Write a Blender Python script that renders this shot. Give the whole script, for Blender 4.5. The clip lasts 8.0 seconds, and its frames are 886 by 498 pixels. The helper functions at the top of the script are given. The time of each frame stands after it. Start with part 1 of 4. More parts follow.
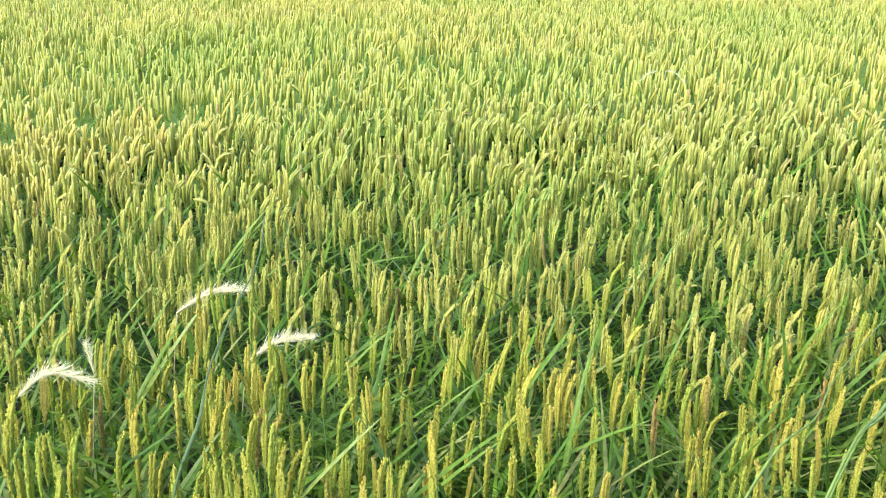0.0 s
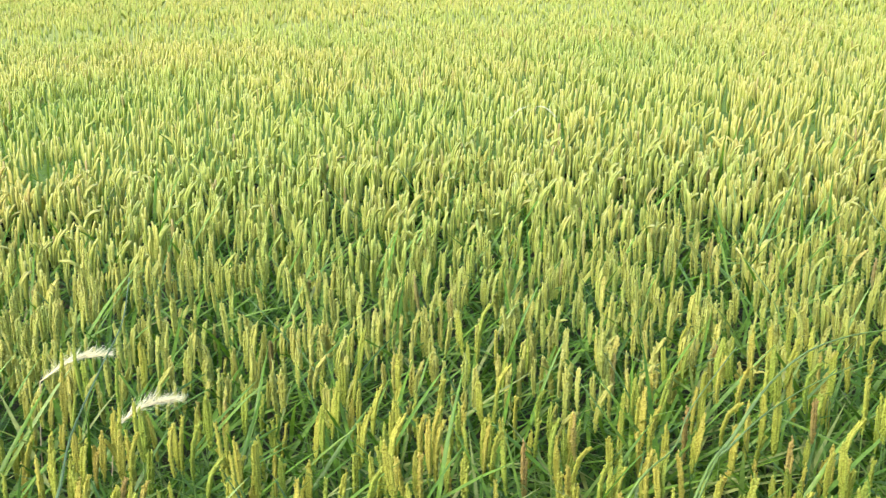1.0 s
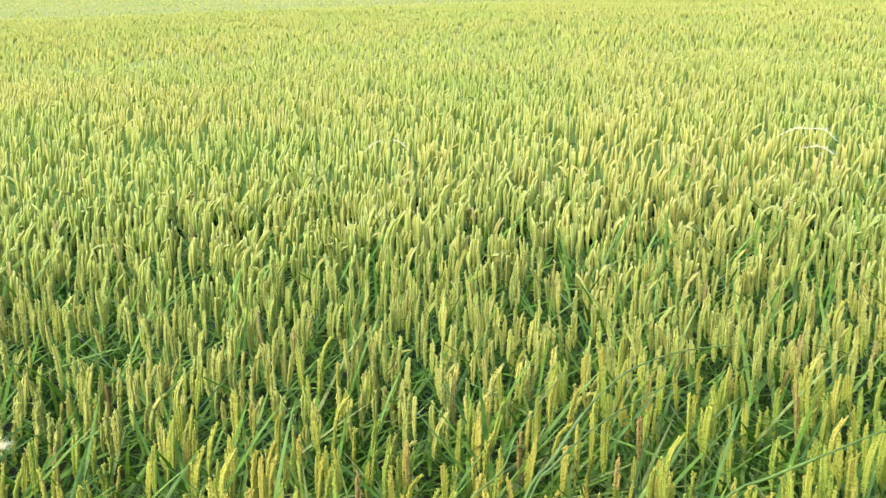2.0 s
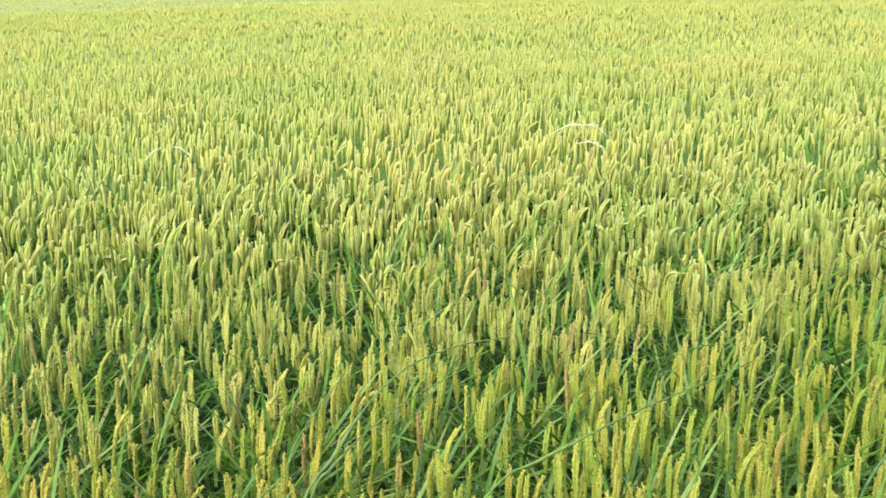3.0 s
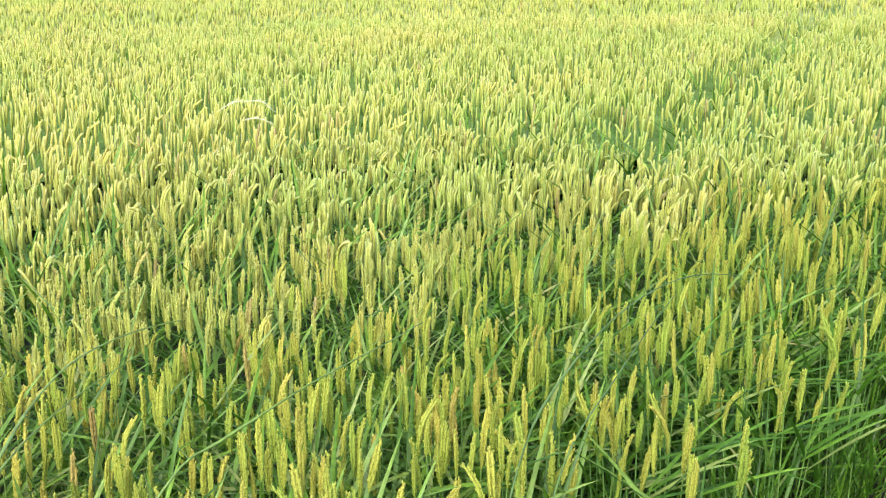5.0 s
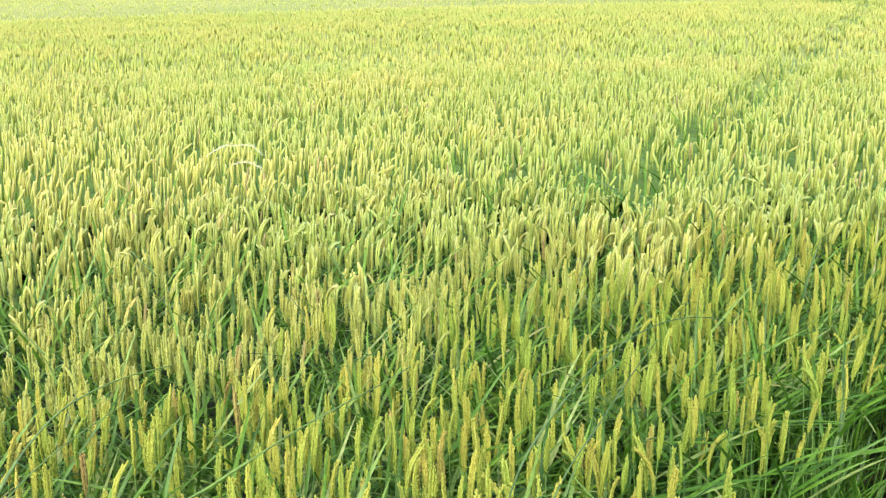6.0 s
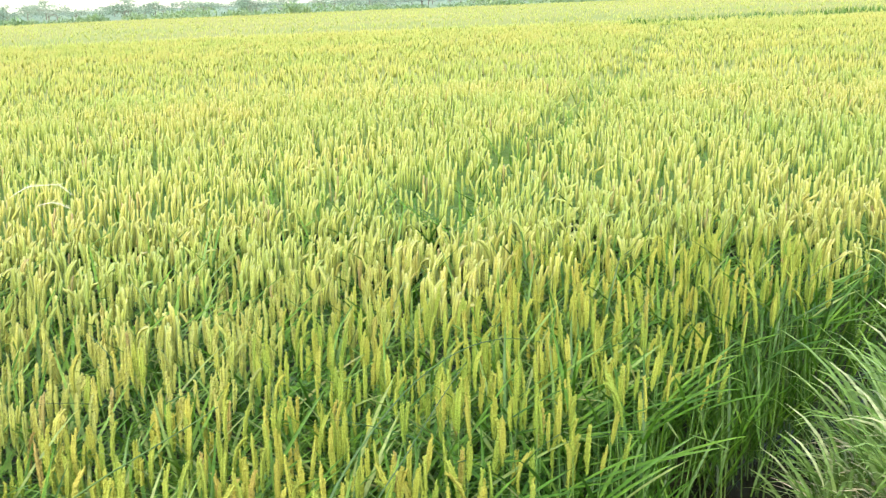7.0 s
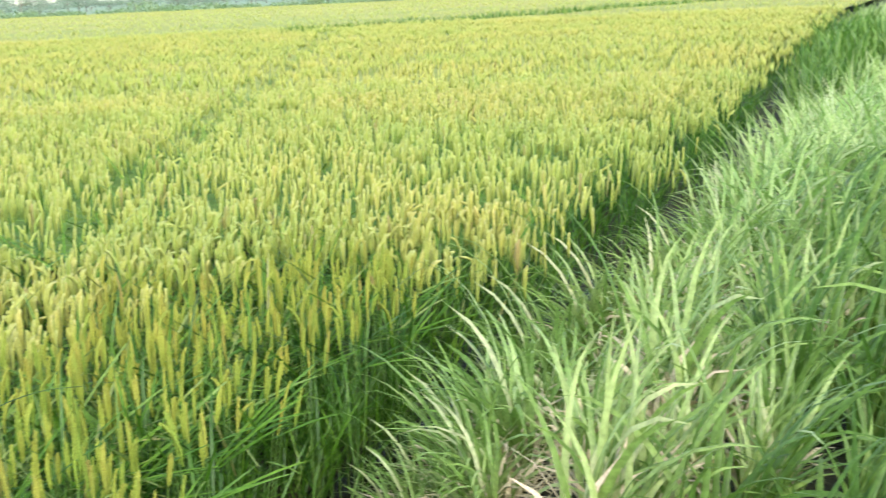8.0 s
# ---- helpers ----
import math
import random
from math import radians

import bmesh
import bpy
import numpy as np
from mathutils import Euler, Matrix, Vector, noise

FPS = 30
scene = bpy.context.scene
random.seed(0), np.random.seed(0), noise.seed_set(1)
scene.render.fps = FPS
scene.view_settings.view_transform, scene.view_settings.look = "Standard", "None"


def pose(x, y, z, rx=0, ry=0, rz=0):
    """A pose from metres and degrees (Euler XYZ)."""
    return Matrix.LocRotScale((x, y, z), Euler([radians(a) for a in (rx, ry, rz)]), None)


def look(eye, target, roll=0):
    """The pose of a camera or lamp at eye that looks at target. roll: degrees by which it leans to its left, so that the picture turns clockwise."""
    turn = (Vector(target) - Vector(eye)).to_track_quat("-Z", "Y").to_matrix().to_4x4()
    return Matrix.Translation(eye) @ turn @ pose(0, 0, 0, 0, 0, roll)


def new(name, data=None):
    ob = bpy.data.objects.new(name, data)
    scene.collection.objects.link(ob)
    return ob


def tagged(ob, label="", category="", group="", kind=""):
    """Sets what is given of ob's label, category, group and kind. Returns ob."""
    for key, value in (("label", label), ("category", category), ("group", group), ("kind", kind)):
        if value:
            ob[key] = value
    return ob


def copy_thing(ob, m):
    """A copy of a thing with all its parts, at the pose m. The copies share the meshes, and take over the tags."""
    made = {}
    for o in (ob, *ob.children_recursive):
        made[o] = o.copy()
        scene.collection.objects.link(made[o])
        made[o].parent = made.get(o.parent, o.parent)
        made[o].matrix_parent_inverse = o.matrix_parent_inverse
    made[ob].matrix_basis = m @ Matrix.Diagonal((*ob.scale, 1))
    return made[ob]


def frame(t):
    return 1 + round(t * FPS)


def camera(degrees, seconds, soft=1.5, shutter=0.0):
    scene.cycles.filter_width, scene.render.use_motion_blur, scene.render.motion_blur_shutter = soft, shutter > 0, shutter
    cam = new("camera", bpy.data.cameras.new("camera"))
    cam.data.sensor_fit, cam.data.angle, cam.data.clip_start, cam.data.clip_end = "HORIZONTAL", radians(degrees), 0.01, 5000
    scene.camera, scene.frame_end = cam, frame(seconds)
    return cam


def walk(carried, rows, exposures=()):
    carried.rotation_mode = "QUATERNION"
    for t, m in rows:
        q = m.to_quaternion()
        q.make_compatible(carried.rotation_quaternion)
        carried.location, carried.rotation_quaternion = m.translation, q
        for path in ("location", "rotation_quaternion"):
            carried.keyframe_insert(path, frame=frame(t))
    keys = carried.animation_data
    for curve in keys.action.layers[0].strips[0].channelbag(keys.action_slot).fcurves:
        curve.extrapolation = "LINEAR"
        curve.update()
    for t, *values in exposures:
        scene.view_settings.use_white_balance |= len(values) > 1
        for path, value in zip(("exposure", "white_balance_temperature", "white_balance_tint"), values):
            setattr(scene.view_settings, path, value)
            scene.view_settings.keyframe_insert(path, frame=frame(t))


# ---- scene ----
cam = camera(43.5, 8.0, soft=1.15, shutter=0.15)
PATH = [
    (0.0, look((0.131, -0.131, 1.845), (0.055, 1.778, 1.253), -0.3)),
    (0.5, look((0.138, -0.129, 1.867), (0.108, 1.789, 1.303), -1.4)),
    (1.0, look((0.204, -0.141, 1.879), (0.319, 1.783, 1.345), -1.9)),
    (1.2, look((0.233, -0.155, 1.879), (0.39, 1.774, 1.372), -1.0)),
    (2.3, look((0.305, -0.184, 1.873), (0.758, 1.704, 1.395), -2.3)),
    (2.5, look((0.308, -0.197, 1.881), (0.843, 1.67, 1.404), -2.1)),
    (3.0, look((0.342, -0.221, 1.888), (1.035, 1.59, 1.397), -1.8)),
    (3.5, look((0.375, -0.241, 1.885), (1.279, 1.467, 1.37), -1.9)),
    (4.0, look((0.379, -0.242, 1.873), (1.456, 1.357, 1.342), -1.3)),
    (4.3, look((0.377, -0.244, 1.885), (1.542, 1.286, 1.335), -0.8)),
    (4.5, look((0.366, -0.227, 1.869), (1.518, 1.31, 1.311), -1.1)),
    (4.7, look((0.365, -0.218, 1.871), (1.538, 1.299, 1.303), -1.6)),
    (5.8, look((0.355, -0.264, 1.899), (1.547, 1.27, 1.424), -1.3)),
    (6.0, look((0.342, -0.26, 1.901), (1.553, 1.259, 1.424), -1.5)),
    (6.5, look((0.329, -0.281, 1.903), (1.683, 1.103, 1.402), -0.4)),
    (7.0, look((0.382, -0.326, 1.923), (1.819, 0.993, 1.48), -2.3)),
    (7.5, look((0.504, -0.472, 1.927), (2.068, 0.699, 1.499), -2.4)),
    (8.0, look((0.625, -0.626, 1.983), (2.375, 0.227, 1.525), -2.5)),
]
walk(cam, PATH, [(0.0, 2.13, 6830, 11), (1.0, 2.04, 6830, 11), (2.5, 1.96, 6800, 10), (3.5, 1.99, 6800, 10), (4.5, 2.05, 6800, 10.5), (6.5, 2.05, 6780, 11), (7.5, 2.09, 6680, 12.5), (8.0, 1.94, 6600, 10.5)])

# ---- world and light ----
world = bpy.data.worlds.new("world")
scene.world = world
world.use_nodes = True
SUN_ELEV, SUN_AZ = 46.0, -132.0          # degrees above the horizon; clockwise from the field's far side (+y)
wn, wl = world.node_tree.nodes, world.node_tree.links
sky = wn.new("ShaderNodeTexSky")
sky.sky_type = "NISHITA"
sky.sun_disc = False
sky.sun_elevation, sky.sun_rotation = radians(SUN_ELEV), radians(SUN_AZ)
sky.dust_density, sky.air_density, sky.ozone_density = 1.0, 1.0, 1.0
bg = wn["Background"]
bg.inputs["Strength"].default_value = 0.15
wl.new(sky.outputs["Color"], bg.inputs["Color"])

sun = new("sun", bpy.data.lights.new("sun", "SUN"))
sun.data.energy, sun.data.angle, sun.data.color = 1.3, radians(40), (1.0, 0.93, 0.80)
az, el = radians(SUN_AZ), radians(SUN_ELEV)
sun_dir = Vector((math.sin(az) * math.cos(el), math.cos(az) * math.cos(el), math.sin(el)))
sun.matrix_world = look(sun_dir * 50, (0, 0, 0))

rng = np.random.default_rng(7)


# ---- materials ----
def shader(name):
    m = bpy.data.materials.new(name)
    m.use_nodes = True
    return m, m.node_tree.nodes, m.node_tree.links, m.node_tree.nodes["Principled BSDF"]


def ramp(nodes, links, source, stops):
    r = nodes.new("ShaderNodeValToRGB")
    r.color_ramp.elements[0].position, r.color_ramp.elements[0].color = stops[0][0], (*stops[0][1], 1)
    r.color_ramp.elements[1].position, r.color_ramp.elements[1].color = stops[-1][0], (*stops[-1][1], 1)
    for p, c in stops[1:-1]:
        e = r.color_ramp.elements.new(p)
        e.color = (*c, 1)
    links.new(source, r.inputs["Fac"])
    return r.outputs["Color"]


def mixed(nodes, links, kind, fac, a, b):
    n = nodes.new("ShaderNodeMix")
    n.data_type, n.blend_type = "RGBA", kind
    for socket, v in ((n.inputs[0], fac), (n.inputs[6], a), (n.inputs[7], b)):
        if isinstance(v, (int, float)):
            socket.default_value = v
        elif isinstance(v, tuple):
            socket.default_value = (*v, 1)
        else:
            links.new(v, socket)
    return n.outputs[2]


def plant_material(name, stops, single, grain_scale, through_light=0.4, rough=0.5, gloss=0.35, grain=(0.75, 1.2, 1.0), tip_ramp=None, fuzz=0.0):
    """Leaf or ear: a tone per piece (single: per object, else per stored tone), fine grain, and light shining through."""
    m, nodes, links, p = shader(name)
    if single:
        tone = nodes.new("ShaderNodeObjectInfo").outputs["Random"]
    else:
        a = nodes.new("ShaderNodeAttribute")
        a.attribute_name = "tone"
        tone = a.outputs["Fac"]
    col = ramp(nodes, links, tone, stops)
    if tip_ramp:
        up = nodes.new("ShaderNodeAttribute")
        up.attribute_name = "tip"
        col = mixed(nodes, links, "MULTIPLY", 1.0, col, ramp(nodes, links, up.outputs["Fac"], tip_ramp))
    geo = nodes.new("ShaderNodeNewGeometry")
    tex = nodes.new("ShaderNodeTexNoise")
    tex.inputs["Scale"].default_value, tex.inputs["Detail"].default_value = grain_scale, 3.0
    links.new(geo.outputs["Position"], tex.inputs["Vector"])
    g = ramp(nodes, links, tex.outputs["Fac"], [(0.32, (grain[0], grain[0] * grain[2], grain[0] * grain[2])), (0.68, (grain[1],) * 3)])
    col = mixed(nodes, links, "MULTIPLY", 1.0, col, g)
    big = nodes.new("ShaderNodeTexNoise")
    big.inputs["Scale"].default_value, big.inputs["Detail"].default_value = 0.55, 3.0
    links.new(geo.outputs["Position"], big.inputs["Vector"])
    b = ramp(nodes, links, big.outputs["Fac"], [(0.35, (0.88, 0.98, 0.85)), (0.65, (1.1, 1.03, 1.0))])
    col = mixed(nodes, links, "MULTIPLY", 1.0, col, b)
    links.new(col, p.inputs["Base Color"])
    p.inputs["Roughness"].default_value = rough
    p.inputs["Specular IOR Level"].default_value = gloss
    p.inputs["Sheen Weight"].default_value, p.inputs["Sheen Roughness"].default_value = fuzz, 0.5
    bump = nodes.new("ShaderNodeBump")
    bump.inputs["Strength"].default_value, bump.inputs["Distance"].default_value = 0.2, 0.001
    links.new(tex.outputs["Fac"], bump.inputs["Height"])
    links.new(bump.outputs["Normal"], p.inputs["Normal"])
    tr = nodes.new("ShaderNodeBsdfTranslucent")
    links.new(mixed(nodes, links, "MULTIPLY", 1.0, col, (1.1, 1.12, 0.75)), tr.inputs["Color"])
    mix = nodes.new("ShaderNodeMixShader")
    mix.inputs[0].default_value = through_light
    out = nodes["Material Output"]
    links.new(p.outputs[0], mix.inputs[1])
    links.new(tr.outputs[0], mix.inputs[2])
    links.new(mix.outputs[0], out.inputs["Surface"])
    return m


EAR = [(0.0, (0.366, 0.435, 0.104)), (0.3, (0.452, 0.478, 0.120)), (0.62, (0.490, 0.492, 0.121)), (0.94, (0.527, 0.494, 0.130)), (0.975, (0.45, 0.39, 0.125)), (1.0, (0.37, 0.29, 0.11))]
TIP_RAMP = [(0.0, (0.72, 0.84, 0.75)), (0.55, (0.94, 0.99, 0.95)), (0.85, (1.0, 1.0, 1.12)), (1.0, (1.16, 1.14, 1.8))]   # ear colour by height: darker, greener base and paler tip
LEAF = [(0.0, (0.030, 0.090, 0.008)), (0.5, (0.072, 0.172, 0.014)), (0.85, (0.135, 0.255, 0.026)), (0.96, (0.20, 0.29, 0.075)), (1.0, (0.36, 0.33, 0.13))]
GRASS = [(0.0, (0.125, 0.225, 0.045)), (0.5, (0.225, 0.345, 0.090)), (0.85, (0.40, 0.48, 0.21)), (1.0, (0.45, 0.48, 0.27))]
STRAW = [(0.0, (0.46, 0.38, 0.24)), (0.5, (0.60, 0.51, 0.36)), (1.0, (0.68, 0.57, 0.45))]
STEM = [(0.0, (0.07, 0.17, 0.04)), (1.0, (0.16, 0.26, 0.06))]
EAR_EDGE = [(0.0, (0.293, 0.380, 0.070)), (0.35, (0.372, 0.420, 0.079)), (0.7, (0.417, 0.430, 0.084)), (0.97, (0.468, 0.430, 0.096)), (0.988, (0.44, 0.37, 0.11)), (1.0, (0.37, 0.28, 0.10))]   # darker and more saturated, for the single plants by the levee
TIP_RAMP_EDGE = [(0.0, (0.66, 0.82, 0.70)), (0.55, (0.95, 1.0, 0.92)), (0.9, (1.06, 1.04, 1.1)), (1.0, (1.28, 1.24, 1.8))]
m_ear = plant_material("rice_ear", EAR_EDGE, True, 300, 0.4, 0.65, 0.15, (0.72, 1.22, 0.97), TIP_RAMP_EDGE)
m_ear_mass = plant_material("rice_ear_mass", EAR, False, 190, 0.4, 0.65, 0.15, (0.80, 1.18, 0.98), TIP_RAMP, 0.07)
m_leaf = plant_material("rice_leaf", LEAF, True, 60, 0.35, 0.42, 0.34)
m_leaf_mass = plant_material("rice_leaf_mass", LEAF, False, 60, 0.35, 0.42, 0.34)
m_stem = plant_material("rice_stem", STEM, True, 80, 0.2, 0.5, 0.4)
m_grass = plant_material("levee_grass", GRASS, False, 50, 0.4, 0.45, 0.3)
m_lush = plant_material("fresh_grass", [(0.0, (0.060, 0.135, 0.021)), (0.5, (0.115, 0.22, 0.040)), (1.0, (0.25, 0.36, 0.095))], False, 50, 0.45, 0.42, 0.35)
m_blade = plant_material("long_grass_blade", GRASS[:2] + [(1.0, (0.38, 0.49, 0.19))], True, 50, 0.4, 0.4, 0.5)
m_blade_lush = plant_material("fresh_grass_blade", [(0.0, (0.070, 0.145, 0.022)), (0.6, (0.125, 0.225, 0.042)), (1.0, (0.25, 0.35, 0.09))], True, 50, 0.45, 0.42, 0.35)
m_straw = plant_material("dry_grass", STRAW, False, 90, 0.3, 0.6, 0.3)
m_plume = plant_material("plume", [(0.0, (0.74, 0.72, 0.60)), (1.0, (0.84, 0.82, 0.72))], False, 200, 0.5, 0.6, 0.3)
m_culm = plant_material("weed_culm", [(0.0, (0.045, 0.10, 0.02)), (1.0, (0.19, 0.30, 0.06))], False, 60, 0.2, 0.4, 0.5)
# greens of the far land, paled: distance haze is mixed into these colours
m_hazy_tree = plant_material("hazy_tree_leaf", [(0.0, (0.19, 0.25, 0.20)), (0.5, (0.22, 0.285, 0.23)), (1.0, (0.26, 0.33, 0.26))], False, 3, 0.4, 0.5, 0.4)
m_hazy_bush = plant_material("hazy_bush_leaf", [(0.0, (0.18, 0.26, 0.13)), (1.0, (0.28, 0.37, 0.19))], False, 4, 0.4, 0.5, 0.4)
m_bark = plant_material("bark", [(0.0, (0.16, 0.12, 0.09)), (1.0, (0.22, 0.17, 0.12))], False, 8, 0.0, 0.9, 0.2)


def mud_material():
    m, nodes, links, p = shader("wet_mud")
    geo = nodes.new("ShaderNodeNewGeometry")
    fine, wide = nodes.new("ShaderNodeTexNoise"), nodes.new("ShaderNodeTexNoise")
    fine.inputs["Scale"].default_value, fine.inputs["Detail"].default_value = 34, 6
    wide.inputs["Scale"].default_value, wide.inputs["Detail"].default_value = 1.6, 4
    for t in (fine, wide):
        links.new(geo.outputs["Position"], t.inputs["Vector"])
    a = ramp(nodes, links, fine.outputs["Fac"], [(0.3, (0.012, 0.015, 0.007)), (0.7, (0.042, 0.046, 0.022))])
    b = ramp(nodes, links, wide.outputs["Fac"], [(0.35, (0.5, 0.5, 0.5)), (0.65, (1.5, 1.4, 1.25))])
    links.new(mixed(nodes, links, "MULTIPLY", 1.0, a, b), p.inputs["Base Color"])
    wet = ramp(nodes, links, wide.outputs["Fac"], [(0.4, (0.6,) * 3), (0.6, (0.95,) * 3)])
    links.new(wet, p.inputs["Roughness"])
    p.inputs["Specular IOR Level"].default_value = 0.2
    bump = nodes.new("ShaderNodeBump")
    bump.inputs["Strength"].default_value, bump.inputs["Distance"].default_value = 0.8, 0.02
    links.new(fine.outputs["Fac"], bump.inputs["Height"])
    links.new(bump.outputs["Normal"], p.inputs["Normal"])
    return m


def water_material():
    m, nodes, links, p = shader("ditch_water")
    p.inputs["Base Color"].default_value = (0.016, 0.016, 0.012, 1)
    p.inputs["Roughness"].default_value = 0.16
    p.inputs["Specular IOR Level"].default_value = 0.3
    tex = nodes.new("ShaderNodeTexNoise")
    tex.inputs["Scale"].default_value, tex.inputs["Detail"].default_value = 22, 3
    geo = nodes.new("ShaderNodeNewGeometry")
    links.new(geo.outputs["Position"], tex.inputs["Vector"])
    bump = nodes.new("ShaderNodeBump")
    bump.inputs["Strength"].default_value, bump.inputs["Distance"].default_value = 0.25, 0.01
    links.new(tex.outputs["Fac"], bump.inputs["Height"])
    links.new(bump.outputs["Normal"], p.inputs["Normal"])
    return m


def canopy_material():
    """Ripening rice too far off to tell its ears apart."""
    m, nodes, links, p = shader("far_canopy")
    geo = nodes.new("ShaderNodeNewGeometry")
    fine, wide = nodes.new("ShaderNodeTexNoise"), nodes.new("ShaderNodeTexNoise")
    fine.inputs["Scale"].default_value, fine.inputs["Detail"].default_value = 7.0, 6
    wide.inputs["Scale"].default_value, wide.inputs["Detail"].default_value = 0.12, 5
    for t in (fine, wide):
        links.new(geo.outputs["Position"], t.inputs["Vector"])
    a = ramp(nodes, links, fine.outputs["Fac"], [(0.3, (0.225, 0.235, 0.060)), (0.55, (0.295, 0.298, 0.086)), (0.75, (0.34, 0.33, 0.105))])
    b = ramp(nodes, links, wide.outputs["Fac"], [(0.35, (0.90, 0.98, 0.85)), (0.65, (1.1, 1.03, 1.0))])
    green = nodes.new("ShaderNodeAttribute")
    green.attribute_name = "tone"
    # leaf green of the trail, and the dark of gaps between ears
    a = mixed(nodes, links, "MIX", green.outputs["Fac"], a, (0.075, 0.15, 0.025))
    links.new(mixed(nodes, links, "MULTIPLY", 1.0, a, b), p.inputs["Base Color"])
    p.inputs["Roughness"].default_value = 1.0
    p.inputs["Specular IOR Level"].default_value = 0.05
    p.inputs["Sheen Weight"].default_value, p.inputs["Sheen Roughness"].default_value = 0.04, 0.5
    bump = nodes.new("ShaderNodeBump")
    bump.inputs["Strength"].default_value, bump.inputs["Distance"].default_value = 0.6, 0.12
    links.new(fine.outputs["Fac"], bump.inputs["Height"])
    links.new(bump.outputs["Normal"], p.inputs["Normal"])
    return m


m_mud, m_water, m_canopy = mud_material(), water_material(), canopy_material()


# ---- mesh tools ----
def mesh_from(name, verts, tris, material, tone=None, tip=None):
    me = bpy.data.meshes.new(name)
    verts, tris = np.asarray(verts, np.float32), np.asarray(tris, np.int32)
    me.vertices.add(len(verts))
    me.vertices.foreach_set("co", verts.ravel())
    me.loops.add(len(tris) * 3)
    me.loops.foreach_set("vertex_index", tris.ravel())
    me.polygons.add(len(tris))
    me.polygons.foreach_set("loop_start", np.arange(0, len(tris) * 3, 3, dtype=np.int32))
    me.update(calc_edges=True)
    me.shade_smooth()
    if tone is not None:
        a = me.attributes.new("tone", "FLOAT", "POINT")
        a.data.foreach_set("value", np.asarray(tone, np.float32))
    if tip is not None:
        a = me.attributes.new("tip", "FLOAT", "POINT")
        a.data.foreach_set("value", np.asarray(tip, np.float32))
    me.materials.append(material)
    return me


def heights(v):
    """How far up its shape each point lies, from 0 to 1."""
    lo, hi = v[:, 2].min(), v[:, 2].max()
    return (v[:, 2] - lo) / max(hi - lo, 1e-6)


class Pile:
    """Gathers many transformed copies of template shapes into one mesh."""

    def __init__(self):
        self.v, self.f, self.t, self.up, self.n = [], [], [], [], 0

    def add(self, shape, mats, pos, tone):
        """shape: (verts, tris); mats: N x 3 x 3; pos: N x 3; tone: N."""
        v, f = shape[:2]
        if len(pos) == 0:
            return
        up = shape[2] if len(shape) > 2 else heights(v)
        w = np.einsum("nij,kj->nki", mats, v) + pos[:, None, :]
        self.v.append(w.reshape(-1, 3))
        self.f.append((f[None] + (self.n + np.arange(len(pos)) * len(v))[:, None, None]).reshape(-1, 3))
        self.t.append(np.repeat(tone, len(v)))
        self.up.append(np.tile(up, len(pos)))
        self.n += len(pos) * len(v)

    def mesh(self, name, material):
        return mesh_from(name, np.concatenate(self.v), np.concatenate(self.f), material, np.concatenate(self.t), np.concatenate(self.up))


def turns(yaw, tilt, toward, scale):
    """Rotation matrices: spin by yaw, then lean by tilt toward the direction `toward`, scaled. Arrays of N."""
    n = len(yaw)
    c, s = np.cos(yaw), np.sin(yaw)
    spin = np.zeros((n, 3, 3))
    spin[:, 0, 0], spin[:, 0, 1], spin[:, 1, 0], spin[:, 1, 1], spin[:, 2, 2] = c, -s, s, c, 1
    ax, ay = -np.sin(toward), np.cos(toward)
    c, s = np.cos(tilt), np.sin(tilt)
    k = np.zeros((n, 3, 3))
    k[:, 0, 2], k[:, 1, 2], k[:, 2, 0], k[:, 2, 1] = ay, -ax, -ay, ax
    lean = np.eye(3)[None] + s[:, None, None] * k + (1 - c)[:, None, None] * (k @ k)
    return (lean @ spin) * np.asarray(scale).reshape(-1, 1, 1)


def join(shapes):
    v, f, n = [], [], 0
    for a, b in shapes:
        v.append(a)
        f.append(b + n)
        n += len(a)
    return np.concatenate(v), np.concatenate(f)


def curve_points(length, start, bend, n, power=1.6):
    """Points of a stalk in the xz plane: its angle from upright grows from start by bend."""
    s = np.linspace(0, 1, n)
    ang = start + bend * s ** power
    d = np.stack([np.sin(ang), np.zeros(n), np.cos(ang)], 1)
    p = np.zeros((n, 3))
    p[1:] = np.cumsum((d[1:] + d[:-1]) / 2, 0) * length / (n - 1)
    return p, d


def tube(points, radii, sides=4):
    n = len(points)
    t = np.gradient(points, axis=0)
    t /= np.linalg.norm(t, axis=1)[:, None]
    side = np.cross(t, [0.03, 1, 0.02])
    side /= np.linalg.norm(side, axis=1)[:, None]
    up = np.cross(side, t)
    v = []
    for i in range(sides):
        a = 2 * math.pi * i / sides
        v.append(points + np.asarray(radii)[:, None] * (math.cos(a) * side + math.sin(a) * up))
    v = np.stack(v, 1).reshape(-1, 3)
    f = []
    for r in range(n - 1):
        for i in range(sides):
            a, b = r * sides + i, r * sides + (i + 1) % sides
            f += [(a, b, b + sides), (a, b + sides, a + sides)]
    return v, np.array(f)


